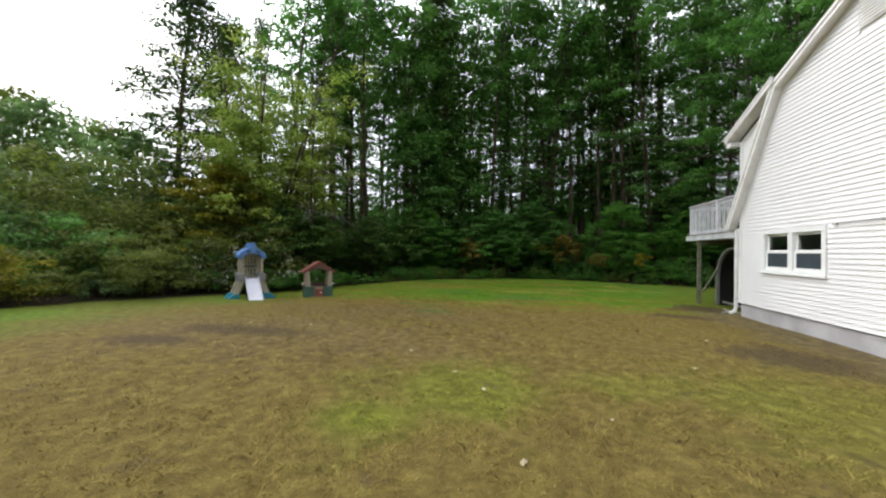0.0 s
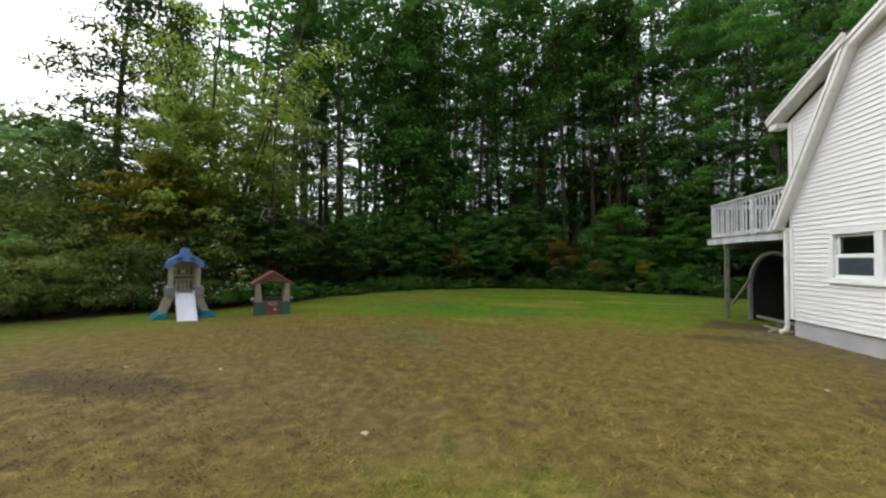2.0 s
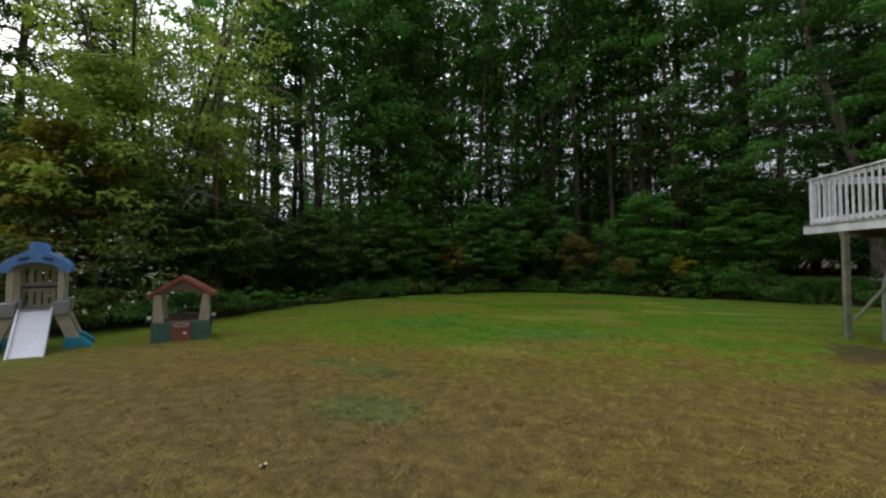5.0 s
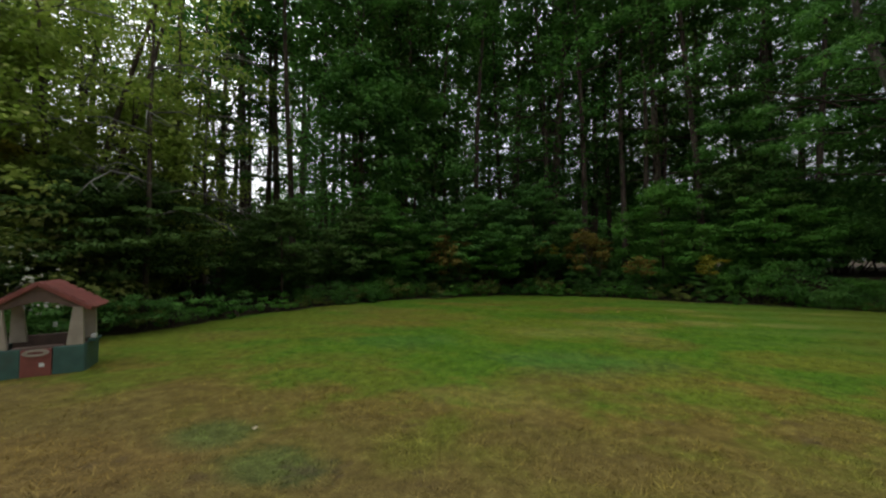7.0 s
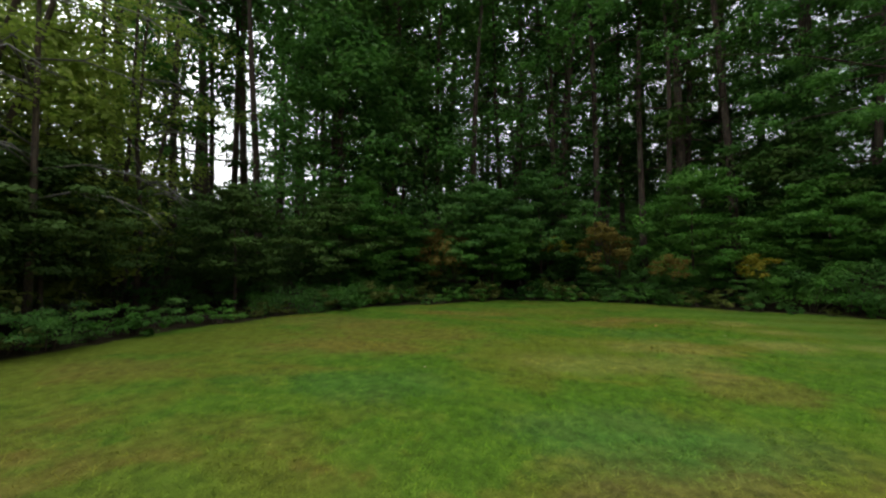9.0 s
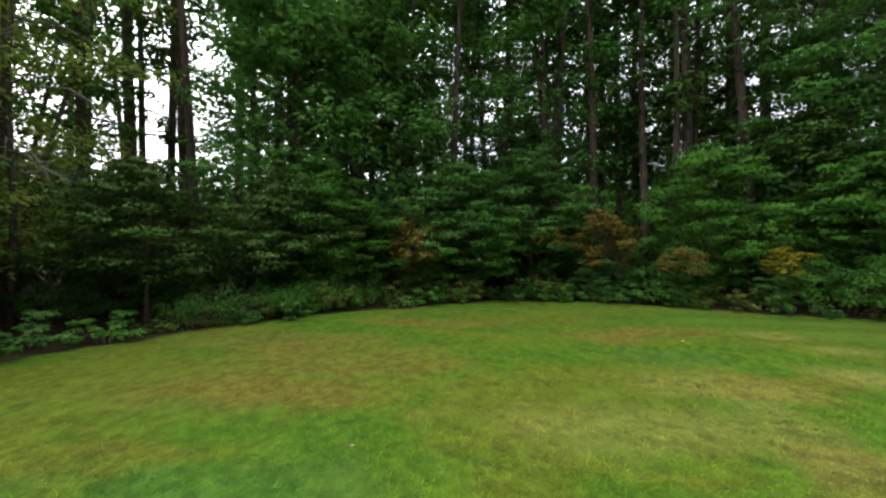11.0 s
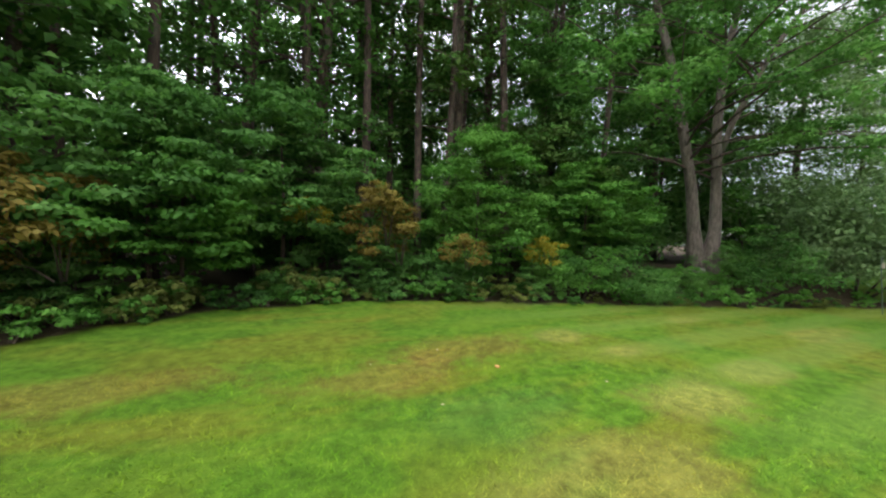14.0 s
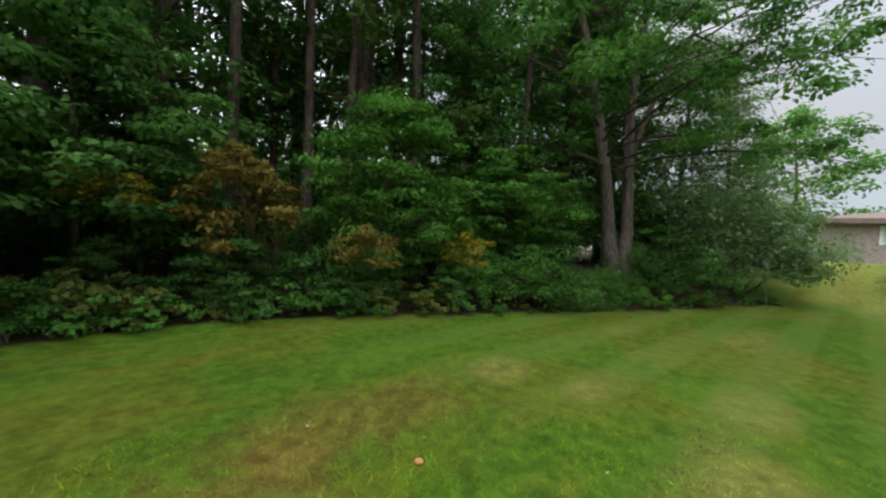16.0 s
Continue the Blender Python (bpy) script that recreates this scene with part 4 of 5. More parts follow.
M_ROOM = plain("dim_room_paint", (0.25, 0.24, 0.22), 0.8)
M_CABLE = plain("grey_conduit", (0.33, 0.32, 0.32), 0.5)


def glass_material():
    m, n, l, p = material("window_glass")
    p.inputs["Base Color"].default_value = (0.9, 0.95, 0.95, 1)
    p.inputs["Roughness"].default_value = 0.03
    p.inputs["Transmission Weight"].default_value = 1.0
    p.inputs["IOR"].default_value = 1.5
    bump(n, l, noise_tex(n, l, position(n), 3.0, 2), 0.05, 0.01, p)
    return m


M_GLASS = glass_material()

HX, Y0, Y1 = 5.88, 3.70, 11.90          # face of the gable wall and its two ends
X_BACK = 15.0
RIDGE, KINK_Y, KINK_Z = 7.8, 10.20, 5.65
SILL = 0.20                             # top of the foundation


def roof_z(y):
    """The rake's upper line."""
    d = abs(y - RIDGE)
    k = KINK_Y - RIDGE
    if d <= k:
        return 6.58 - d / k * (6.58 - KINK_Z)
    return KINK_Z - (d - k) * (KINK_Z - 2.25) / (12.25 - KINK_Y)


def half_width_at(z):
    """How far the rake's line lies from the ridge's plane at a height."""
    k = KINK_Y - RIDGE
    if z >= KINK_Z:
        return max(0.0, k * (6.58 - z) / (6.58 - KINK_Z))
    if z >= 2.25:
        return k + (KINK_Z - z) * (12.25 - KINK_Y) / (KINK_Z - 2.25)
    return Y1 - RIDGE


house = thing("house", pose(0, 0, 0), "white vinyl-sided gambrel house on a concrete foundation", "house")

# walls: a core behind the siding, with the window's opening through it
WY0, WY1, WZ0, WZ1 = 8.81, 10.85, 1.115, 2.15
VY0, VY1, VZ0, VZ1 = 7.42, 8.12, 5.66, 6.20
bm = bmesh.new()
a, b = HX + 0.02, HX + 0.17
box(bm, a, b, Y0, WY0, SILL, 2.25)
box(bm, a, b, WY1, Y1, SILL, 2.25)
box(bm, a, b, WY0, WY1, SILL, WZ0)
box(bm, a, b, WY0, WY1, WZ1, 2.25)
up = [(y, max(2.25, roof_z(y) - 0.12)) for y in (Y1, KINK_Y, RIDGE, 2 * RIDGE - KINK_Y, Y0)]
prism(bm, [(Y0, 2.25), (Y1, 2.25)] + up[1:4], "x", a, b)
wall = part("wall", bm, M_SIDING, house)
part("back_wall", prism(bmesh.new(), [(Y0, SILL), (Y1, SILL), (Y1, 2.25)] + up[1:4] + [(Y0, 2.25)], "x", X_BACK - 0.15, X_BACK), M_SIDING, house)
part("side_wall", boxed(b, X_BACK - 0.15, Y1 - 0.15, Y1, SILL, 2.25), M_SIDING, house)
part("side_wall", boxed(b, X_BACK - 0.15, Y0, Y0 + 0.15, SILL, 2.25), M_SIDING, house)
part("floor_slab", boxed(b, X_BACK - 0.15, Y0 + 0.15, Y1 - 0.15, 0.15, SILL), M_ROOM, house)
part("upper_floor", boxed(b, X_BACK - 0.15, Y0 + 0.15, Y1 - 0.15, 2.45, 2.6), M_ROOM, house)
fm = bmesh.new()
box(fm, HX + 0.045, HX + 0.30, Y0 + 0.02, Y1 - 0.04, -0.75, SILL)
box(fm, X_BACK - 0.3, X_BACK - 0.03, Y0 + 0.02, Y1 - 0.04, -0.75, SILL)
box(fm, HX + 0.30, X_BACK - 0.3, Y1 - 0.29, Y1 - 0.04, -0.75, SILL)
box(fm, HX + 0.30, X_BACK - 0.3, Y0 + 0.02, Y0 + 0.27, -0.75, SILL)
foundation = part("foundation", fm, M_CONCRETE, house, "grey poured concrete foundation stained near the ground")

# roof
def strip(inner, outer):
    """The band between two copies of the rake's line, lowered by two amounts, as an outline."""
    ys = [12.25, KINK_Y, RIDGE, 2 * RIDGE - KINK_Y, 2 * RIDGE - 12.25]
    top, low = [], []
    for i, y in enumerate(ys):
        s = 1 if y > RIDGE else -1 if y < RIDGE else 0
        k = {0: 0.55, 4: 0.55, 1: 0.42, 3: 0.42, 2: 0.0}[i]
        top.append((y - s * outer * k * 1.4, roof_z(y) - outer * (0.95 if i in (1, 2, 3) else 0.0)))
        low.append((y - s * inner * k * 1.4 - (s * inner * 0.45 if i in (0, 4) else 0), roof_z(y) - inner * (0.95 if i in (1, 2, 3) else 0.0)))
    return top + low[::-1]


part("roof", prism(bmesh.new(), strip(0.09, 0.0), "x", 5.725, X_BACK + 0.2), M_SHINGLE, house, "dark grey shingled gambrel roof")
part("rake_board", prism(bmesh.new(), strip(0.145, 0.02), "x", 5.69, 5.72), M_TRIM, house)
part("drip_edge", prism(bmesh.new(), strip(0.055, -0.012), "x", 5.665, 5.689), M_TRIM, house)
part("soffit", prism(bmesh.new(), strip(0.13, 0.105), "x", 5.722, HX + 0.018), M_TRIM, house)
# shed dormer on the deck's side
dorm = part("dormer_wall", boxed(5.98, X_BACK - 0.3, 11.84, 11.92, 2.27, 4.78), M_SIDING, house)
ck = bmesh.new()
prism(ck, [(11.92, 2.3), (11.92, 4.78), (10.40, 5.42), (10.25, 5.42)], "x", 5.93, 5.978)
cheek = part("dormer_cheek", ck, M_SIDING, house)
part("dormer_roof", prism(bmesh.new(), [(12.20, 4.80), (12.20, 4.88), (10.1, 5.77), (10.1, 5.66)], "x", 5.67, X_BACK), M_SHINGLE, house)
part("dormer_rake", prism(bmesh.new(), [(12.22, 4.75), (12.22, 4.885), (10.12, 5.775), (10.12, 5.62)], "x", 5.632, 5.665), M_TRIM, house)
part("dormer_drip_edge", prism(bmesh.new(), [(12.23, 4.845), (12.23, 4.90), (10.12, 5.79), (10.12, 5.735)], "x", 5.61, 5.630), M_TRIM, house)
part("dormer_soffit", prism(bmesh.new(), [(12.18, 4.745), (12.18, 4.79), (10.25, 5.61), (10.25, 5.565)], "x", 5.667, 5.926), M_TRIM, house)
part("eave_return", boxed(5.667, 5.926, 11.94, 12.19, 4.63, 4.742, 0.004), M_TRIM, house)
part("dormer_fascia", boxed(5.98, X_BACK, 12.19, 12.22, 4.70, 4.90), M_TRIM, house)
part("dormer_soffit", boxed(5.98, X_BACK, 11.922, 12.188, 4.70, 4.74), M_TRIM, house)
part("dormer_corner_board", boxed(5.895, 5.928, 11.82, 11.935, 2.3, 4.74), M_TRIM, house)
part("corner_board", boxed(HX - 0.012, HX + 0.02, Y1 - 0.10, Y1 + 0.005, SILL - 0.02, 2.24), M_TRIM, house)
part("corner_board", boxed(HX - 0.012, HX + 0.02, Y0 - 0.005, Y0 + 0.10, SILL - 0.02, 2.24), M_TRIM, house)

# gutter pipe at the corner
sp = bmesh.new()
box(sp, 5.80, 5.865, 11.91, 11.98, -0.02, 2.22, 0.01)
part("downspout", sp, M_TRIM, house)
el = bmesh.new()
prism(el, [(5.80, 0.02), (5.865, 0.02), (5.84, -0.10), (5.69, -0.17), (5.68, -0.10), (5.78, -0.06)], "y", 11.908, 11.982, 0.006)
part("downspout_elbow", el, M_TRIM, house)

# window
win = part("window", bmesh.new(), M_VINYL, house, "white double-hung double window")
wb = bmesh.new()
t = 0.11
box(wb, HX - 0.03, HX + 0.12, WY0, WY0 + t, WZ0, WZ1, 0.006)
box(wb, HX - 0.03, HX + 0.12, WY1 - t, WY1, WZ0, WZ1, 0.006)
box(wb, HX - 0.03, HX + 0.12, WY0 + t, WY1 - t, WZ1 - t, WZ1, 0.006)
box(wb, HX - 0.03, HX + 0.12, WY0 + t, WY1 - t, WZ0, WZ0 + 0.07, 0.006)
mid = (WY0 + WY1) / 2
box(wb, HX - 0.026, HX + 0.12, mid - 0.075, mid + 0.075, WZ0 + 0.07, WZ1 - t, 0.006)
wb.to_mesh(win.data)
wb.free()
part("window_sill", boxed(HX - 0.06, HX - 0.004, WY0 - 0.03, WY1 + 0.03, WZ0 - 0.045, WZ0 - 0.003, 0.006), M_VINYL, win)
for ya, yb in ((WY0 + t, mid - 0.075), (mid + 0.075, WY1 - t)):
    za, zb = WZ0 + 0.07, WZ1 - t
    zm = (za + zb) / 2
    for lo, hi, dx, low in ((za, zm + 0.02, 0.012, True), (zm - 0.02, zb, 0.05, False)):
        sb = bmesh.new()
        s = 0.058
        box(sb, HX + dx, HX + dx + 0.035, ya + 0.001, ya + s, lo, hi, 0.004)
        box(sb, HX + dx, HX + dx + 0.035, yb - s, yb - 0.001, lo, hi, 0.004)
        box(sb, HX + dx, HX + dx + 0.035, ya + s, yb - s, lo, lo + s, 0.004)
        box(sb, HX + dx, HX + dx + 0.035, ya + s, yb - s, hi - s, hi, 0.004)
        part("sash", sb, M_VINYL, win)
        part("pane", boxed(HX + dx + 0.014, HX + dx + 0.019, ya + s, yb - s, lo + s, hi - s), M_GLASS, win)
        if low:
            part("screen", boxed(HX + 0.020, HX + 0.022, ya + s + 0.002, yb - s - 0.002, lo + s + 0.002, hi - s - 0.002), M_SCREEN, win, "blue-grey insect screen")

# gable vent
vent = part("gable_vent", boxed(HX - 0.02, HX + 0.018, VY0, VY1, VZ0, VZ1, 0.005), M_TRIM, house, "white gable vent with slats")
for i in range(8):
    z = VZ0 + 0.05 + i * 0.058
    part("slat", prism(bmesh.new(), [(HX - 0.045, z), (HX - 0.022, z + 0.045), (HX - 0.022, z + 0.03), (HX - 0.04, z - 0.006)], "y", VY0 + 0.05, VY1 - 0.05), M_TRIM, vent)

cb = bmesh.new()
tube(cb, [(HX - 0.03, 8.57, 2.165), (HX - 0.03, 8.0, 2.17), (HX - 0.03, 6.5, 2.19), (HX - 0.03, 4.0, 2.2)], [0.012] * 4, 6)
box(cb, HX - 0.05, HX - 0.005, 8.54, 8.62, 2.13, 2.17, 0.004)
part("conduit", cb, M_CABLE, house, "thin grey conduit along the siding")

# back room walls behind the window keep the inside dim
part("room_wall", boxed(HX + 2.6, HX + 2.7, Y0 + 0.2, Y1 - 0.2, SILL, 2.45), M_ROOM, house)

# ---- deck ----
deck = thing("deck", pose(0, 0, 0), "raised weathered white deck with a picket railing beside the house", "deck")
DX0, DX1, DY0, DY1 = 5.99, 8.25, 11.93, 15.60
part("rim_joist", boxed(DX0 - 0.04, DX0, DY0, DY1, 2.03, 2.20, 0.004), M_DECKPAINT, deck)
part("rim_joist", boxed(DX0, DX1, DY1 - 0.04, DY1, 2.03, 2.20, 0.004), M_DECKPAINT, deck)
part("rim_joist", boxed(DX1 - 0.04, DX1, DY0, DY1 - 0.041, 2.03, 2.20, 0.004), M_DECKPAINT, deck)
for i in range(4):
    x = DX0 + 0.4 + i * 0.52
    part("joist", boxed(x, x + 0.04, DY0, DY1 - 0.041, 2.03, 2.195), M_DECKWOOD, deck)
part("beam", boxed(5.90, DX1 - 0.1, 14.50, 14.60, 1.88, 2.028, 0.005), M_LUMBER, deck)
n_boards = int((DY1 - DY0 + 0.04) / 0.145)
for i in range(n_boards):
    y = DY0 + i * 0.145
    part("deck_board", boxed(DX0 - 0.06, DX1 + 0.02, y, y + 0.139, 2.202, 2.238, 0.003), M_DECKWOOD, deck)
for x in (5.92, 7.95):
    pb = boxed(x, x + 0.10, 14.51, 14.59, -0.45, 1.879, 0.006)
    part("deck_post", pb, M_LUMBER, deck)
br = bmesh.new()
tube(br, [(6.06, 14.50, 0.20), (6.30, 14.06, 1.0)], [0.035, 0.035], 4)
part("brace", br, M_LUMBER, deck)


def railing(p, q, posts):
    """A run of railing between two points, with posts at fractions of its length."""
    p, q = Vector(p), Vector(q)
    d = q - p
    ln = d.length
    ang = math.degrees(math.atan2(d.y, d.x))
    m = pose(p.x, p.y, 2.24, 0, 0, ang)

    def put(name, *dims, mat=M_DECKPAINT):
        part(name, boxed(*dims), mat, deck, m=m)
    put("top_rail", -0.05, ln + 0.05, -0.07, 0.07, 1.04, 1.08, 0.006)
    put("upper_rail", 0, ln, -0.03, 0.01, 0.94, 1.035, 0.004)
    put("bottom_rail", 0, ln, -0.03, 0.01, 0.05, 0.14, 0.004)
    for f in posts:
        put("rail_post", f * ln - 0.045, f * ln + 0.045, -0.05, 0.04, -0.20, 1.036, 0.005)
    n = int(ln / 0.14)
    for i in range(n):
        x = 0.09 + i * (ln - 0.15) / n
        if all(abs(x - f * ln) > 0.07 for f in posts):
            put("baluster", x - 0.02, x + 0.02, 0.012, 0.034, 0.0, 1.03)


railing((6.09, 12.30, 0), (6.09, 15.50, 0), (0.0, 0.40, 1.0))
railing((6.15, 15.50, 0), (8.18, 15.50, 0), (1.0,))
railing((8.2, 12.30, 0), (8.2, 15.50, 0), (0.0, 0.45))

# ---- hoop shelter under the deck ----
hoop = thing("hoop_shelter", pose(6.45, 13.32, -0.22), "black arched storage shelter with a grey hoop frame under the deck", "shelter")


def arch(bm, r_in, r_out, x0, x1, spring):
    """A round arch on straight legs in the plane across x."""
    pts_o = [(r_out, 0)] + [(r_out * math.cos(a), spring + r_out * math.sin(a)) for a in np.linspace(0, math.pi, 19)] + [(-r_out, 0)]
    pts_i = [(r_in, 0)] + [(r_in * math.cos(a), spring + r_in * math.sin(a)) for a in np.linspace(0, math.pi, 19)] + [(-r_in, 0)]
    for i in range(len(pts_o) - 1):
        prism(bm, [pts_o[i], pts_o[i + 1], pts_i[i + 1], pts_i[i]], "x", x0, x1)
    bmesh.ops.remove_doubles(bm, verts=bm.verts, dist=0.0005)


bm = bmesh.new()
arch(bm, 0.94, 1.02, -0.06, 0.03, 0.98)
part("front_hoop", bm, M_HOOP, hoop)
bm = bmesh.new()
arch(bm, 0.985, 1.0, 0.035, 3.0, 0.98)
part("cover", bm, M_TARP, hoop)
part("back_panel", prism(bmesh.new(), [(0.98, 0), (0.98, 0.98)] + [(0.98 * math.cos(a), 0.98 + 0.98 * math.sin(a)) for a in np.linspace(0.1, math.pi - 0.1, 15)] + [(-0.98, 0.98), (-0.98, 0)], "x", 2.9, 2.95), M_TARP, hoop)
part("cross_bar", boxed(0.1, 0.15, -0.93, 0.93, 0.10, 0.17, 0.005), M_HOOP, hoop)
part("stub", boxed(0.1, 0.15, 0.05, 0.10, 0.0, 0.10), M_HOOP, hoop)
part("pole", boxed(0.5, 0.54, -0.66, -0.62, 0.0, 1.3), M_HOOP, hoop)
for i, (x, y, r, ln) in enumerate([(6.0, 12.75, 75, 0.8), (6.1, 12.5, 95, 0.6), (5.8, 12.35, 40, 0.4)]):
    bm = boxed(-ln / 2, ln / 2, -0.04, 0.04, -0.01, 0.025, 0.004)
    ob = tagged(new("loose_board", mesh_of(bm, "loose_board", M_DECKWOOD)), "short grey board lying on bare soil by the house", "board", "loose boards by the shelter")
    ob.matrix_basis = pose(x, y, float(ground_z(x, y)) + 0.01, 0, 0, r)

# ---- toy climber ----
M_TAN = plain("tan_moulded_plastic", (0.38, 0.33, 0.25), 0.5, vary=0.08, relief=0.15, dirt=(0.24, 0.22, 0.17))
M_TAUPE = plain("grey_taupe_plastic", (0.216, 0.208, 0.216), 0.5, vary=0.08, relief=0.15)
M_BLUE = plain("faded_blue_plastic", (0.095, 0.215, 0.48), 0.4, vary=0.1, relief=0.1, dirt=(0.12, 0.18, 0.34))
M_NAVY = plain("dark_blue_plastic_and_hole_shade", (0.016, 0.032, 0.104), 0.5)
M_TEAL = plain("teal_plastic", (0.02, 0.21, 0.30), 0.5, vary=0.1, relief=0.1)
M_SLIDE = plain("pale_lavender_plastic", (0.528, 0.520, 0.592), 0.35, vary=0.04, relief=0.1)
M_RED = plain("brick_red_plastic", (0.215, 0.062, 0.048), 0.5, vary=0.12, relief=0.2, dirt=(0.15, 0.07, 0.05))
M_BROWN = plain("brown_plastic", (0.128, 0.080, 0.060), 0.6, vary=0.15)
M_GREEN = plain("dark_green_plastic", (0.045, 0.105, 0.085), 0.5, vary=0.12, dirt=(0.06, 0.08, 0.06))
M_BEIGE = plain("beige_plastic", (0.336, 0.280, 0.216), 0.5, vary=0.08, relief=0.15, dirt=(0.240, 0.200, 0.160))
M_WHITE = plain("white_plastic", (0.624, 0.616, 0.592), 0.5)

climber = thing("toy_climber", pose(-9.60, 11.05, -0.32, 0, 0, 51) @ Matrix.Diagonal((0.86, 0.95, 1.02, 1)), "tan plastic play tower with a blue roof and a pale slide", "climber")
ro = [(-0.50, 1.44), (-0.50, 1.56), (-0.44, 1.64), (-0.28, 1.74), (-0.11, 1.82), (-0.10, 1.93), (-0.05, 1.98), (0.05, 1.98), (0.10, 1.93), (0.11, 1.82),
      (0.28, 1.74), (0.44, 1.64), (0.50, 1.56), (0.50, 1.44), (0.38, 1.44), (0.33, 1.52), (0.20, 1.59), (0.0, 1.62), (-0.20, 1.59), (-0.33, 1.52), (-0.38, 1.44)]
roof = part("roof", prism(bmesh.new(), ro, "y", -0.44, -0.34, 0.012), M_BLUE, climber, "faded blue arched roof front")
part("roof_back", prism(bmesh.new(), ro, "y", 0.34, 0.44, 0.012), M_BLUE, climber)
sh = [(-0.47, 1.50), (-0.47, 1.56), (-0.42, 1.63), (-0.27, 1.725), (-0.10, 1.80), (0.10, 1.80), (0.27, 1.725), (0.42, 1.63), (0.47, 1.56), (0.47, 1.50), (0.42, 1.57), (0.25, 1.67), (-0.25, 1.67), (-0.42, 1.57)]
part("canopy", prism(bmesh.new(), sh, "y", -0.339, 0.339), M_BLUE, climber)
for s in (-1, 1):
    # dark oval on the solid front, painted as the shade in a hole
    ov = [(s * 0.17 + 0.09 * math.cos(a), 1.68 - s * 0 + 0.028 * math.sin(a) - 0.25 * (abs(s * 0.17 + 0.09 * math.cos(a)) - 0.17)) for a in np.linspace(0, 2 * math.pi, 13)[:-1]]
    part("roof_slot", prism(bmesh.new(), ov, "y", -0.446, -0.438), M_NAVY, climber)
    for y in (-0.33, 0.30):
        part("post", boxed(s * 0.36 - 0.05, s * 0.36 + 0.05, y - 0.04, y + 0.05, 0.93, 1.50, 0.015), M_TAN, climber)
        part("corner_block", boxed(s * 0.38 - 0.12, s * 0.38 + 0.12, y - 0.12, y + 0.12, 0.67, 0.93, 0.03), M_TAUPE, climber)
        part("leg", prism(bmesh.new(), [(s * 0.27, 0.67), (s * 0.47, 0.67), (s * 0.69, 0.18), (s * 0.48, 0.18)], "y", y - 0.07, y + 0.07, 0.015), M_TAN, climber)
        part("foot", prism(bmesh.new(), [(s * 0.42, 0.0), (s * 0.90, 0.0), (s * 0.88, 0.08), (s * 0.70, 0.24), (s * 0.46, 0.26)], "y", y - 0.13, y + 0.10, 0.02), M_TEAL, climber)
part("platform", boxed(-0.30, 0.30, -0.36, 0.36, 0.68, 0.76, 0.01), M_TAUPE, climber)
for x in (-0.30, -0.17, -0.055, 0.055, 0.17, 0.30):
    part("upright", boxed(x - 0.035, x + 0.035, 0.335, 0.365, 0.76, 1.58, 0.008), M_TAN, climber)
for za, zb in ((0.765, 0.82), (1.06, 1.13), (1.17, 1.24), (1.50, 1.60)):
    part("cross_band", boxed(-0.33, 0.33, 0.328, 0.372, za, zb, 0.008), M_TAN, climber)
part("grab_bar", boxed(-0.32, 0.32, 0.30, 0.325, 1.13, 1.165, 0.008), M_NAVY, climber)
sl = bmesh.new()
prism(sl, [(-0.36, 0.76), (-0.36, 0.70), (-0.90, 0.22), (-1.18, 0.02), (-1.30, 0.0), (-1.30, 0.05), (-1.18, 0.09), (-0.90, 0.30)], "x", -0.235, 0.235, 0.008)
for s in (-1, 1):
    prism(sl, [(-0.36, 0.82), (-0.36, 0.70), (-0.90, 0.22), (-1.18, 0.03), (-1.30, 0.0), (-1.30, 0.08), (-1.18, 0.14), (-0.90, 0.37)], "x", s * 0.235 - 0.02, s * 0.235 + 0.02, 0.008)
part("slide", sl, M_SLIDE, climber, "pale lavender slide")

# ---- playhouse ----
ph = thing("playhouse", pose(-7.62, 12.2, -0.26, 0, 0, 40) @ Matrix.Diagonal((0.78, 0.74, 0.97, 1)), "small plastic playhouse with a brick-red roof and green base", "playhouse")
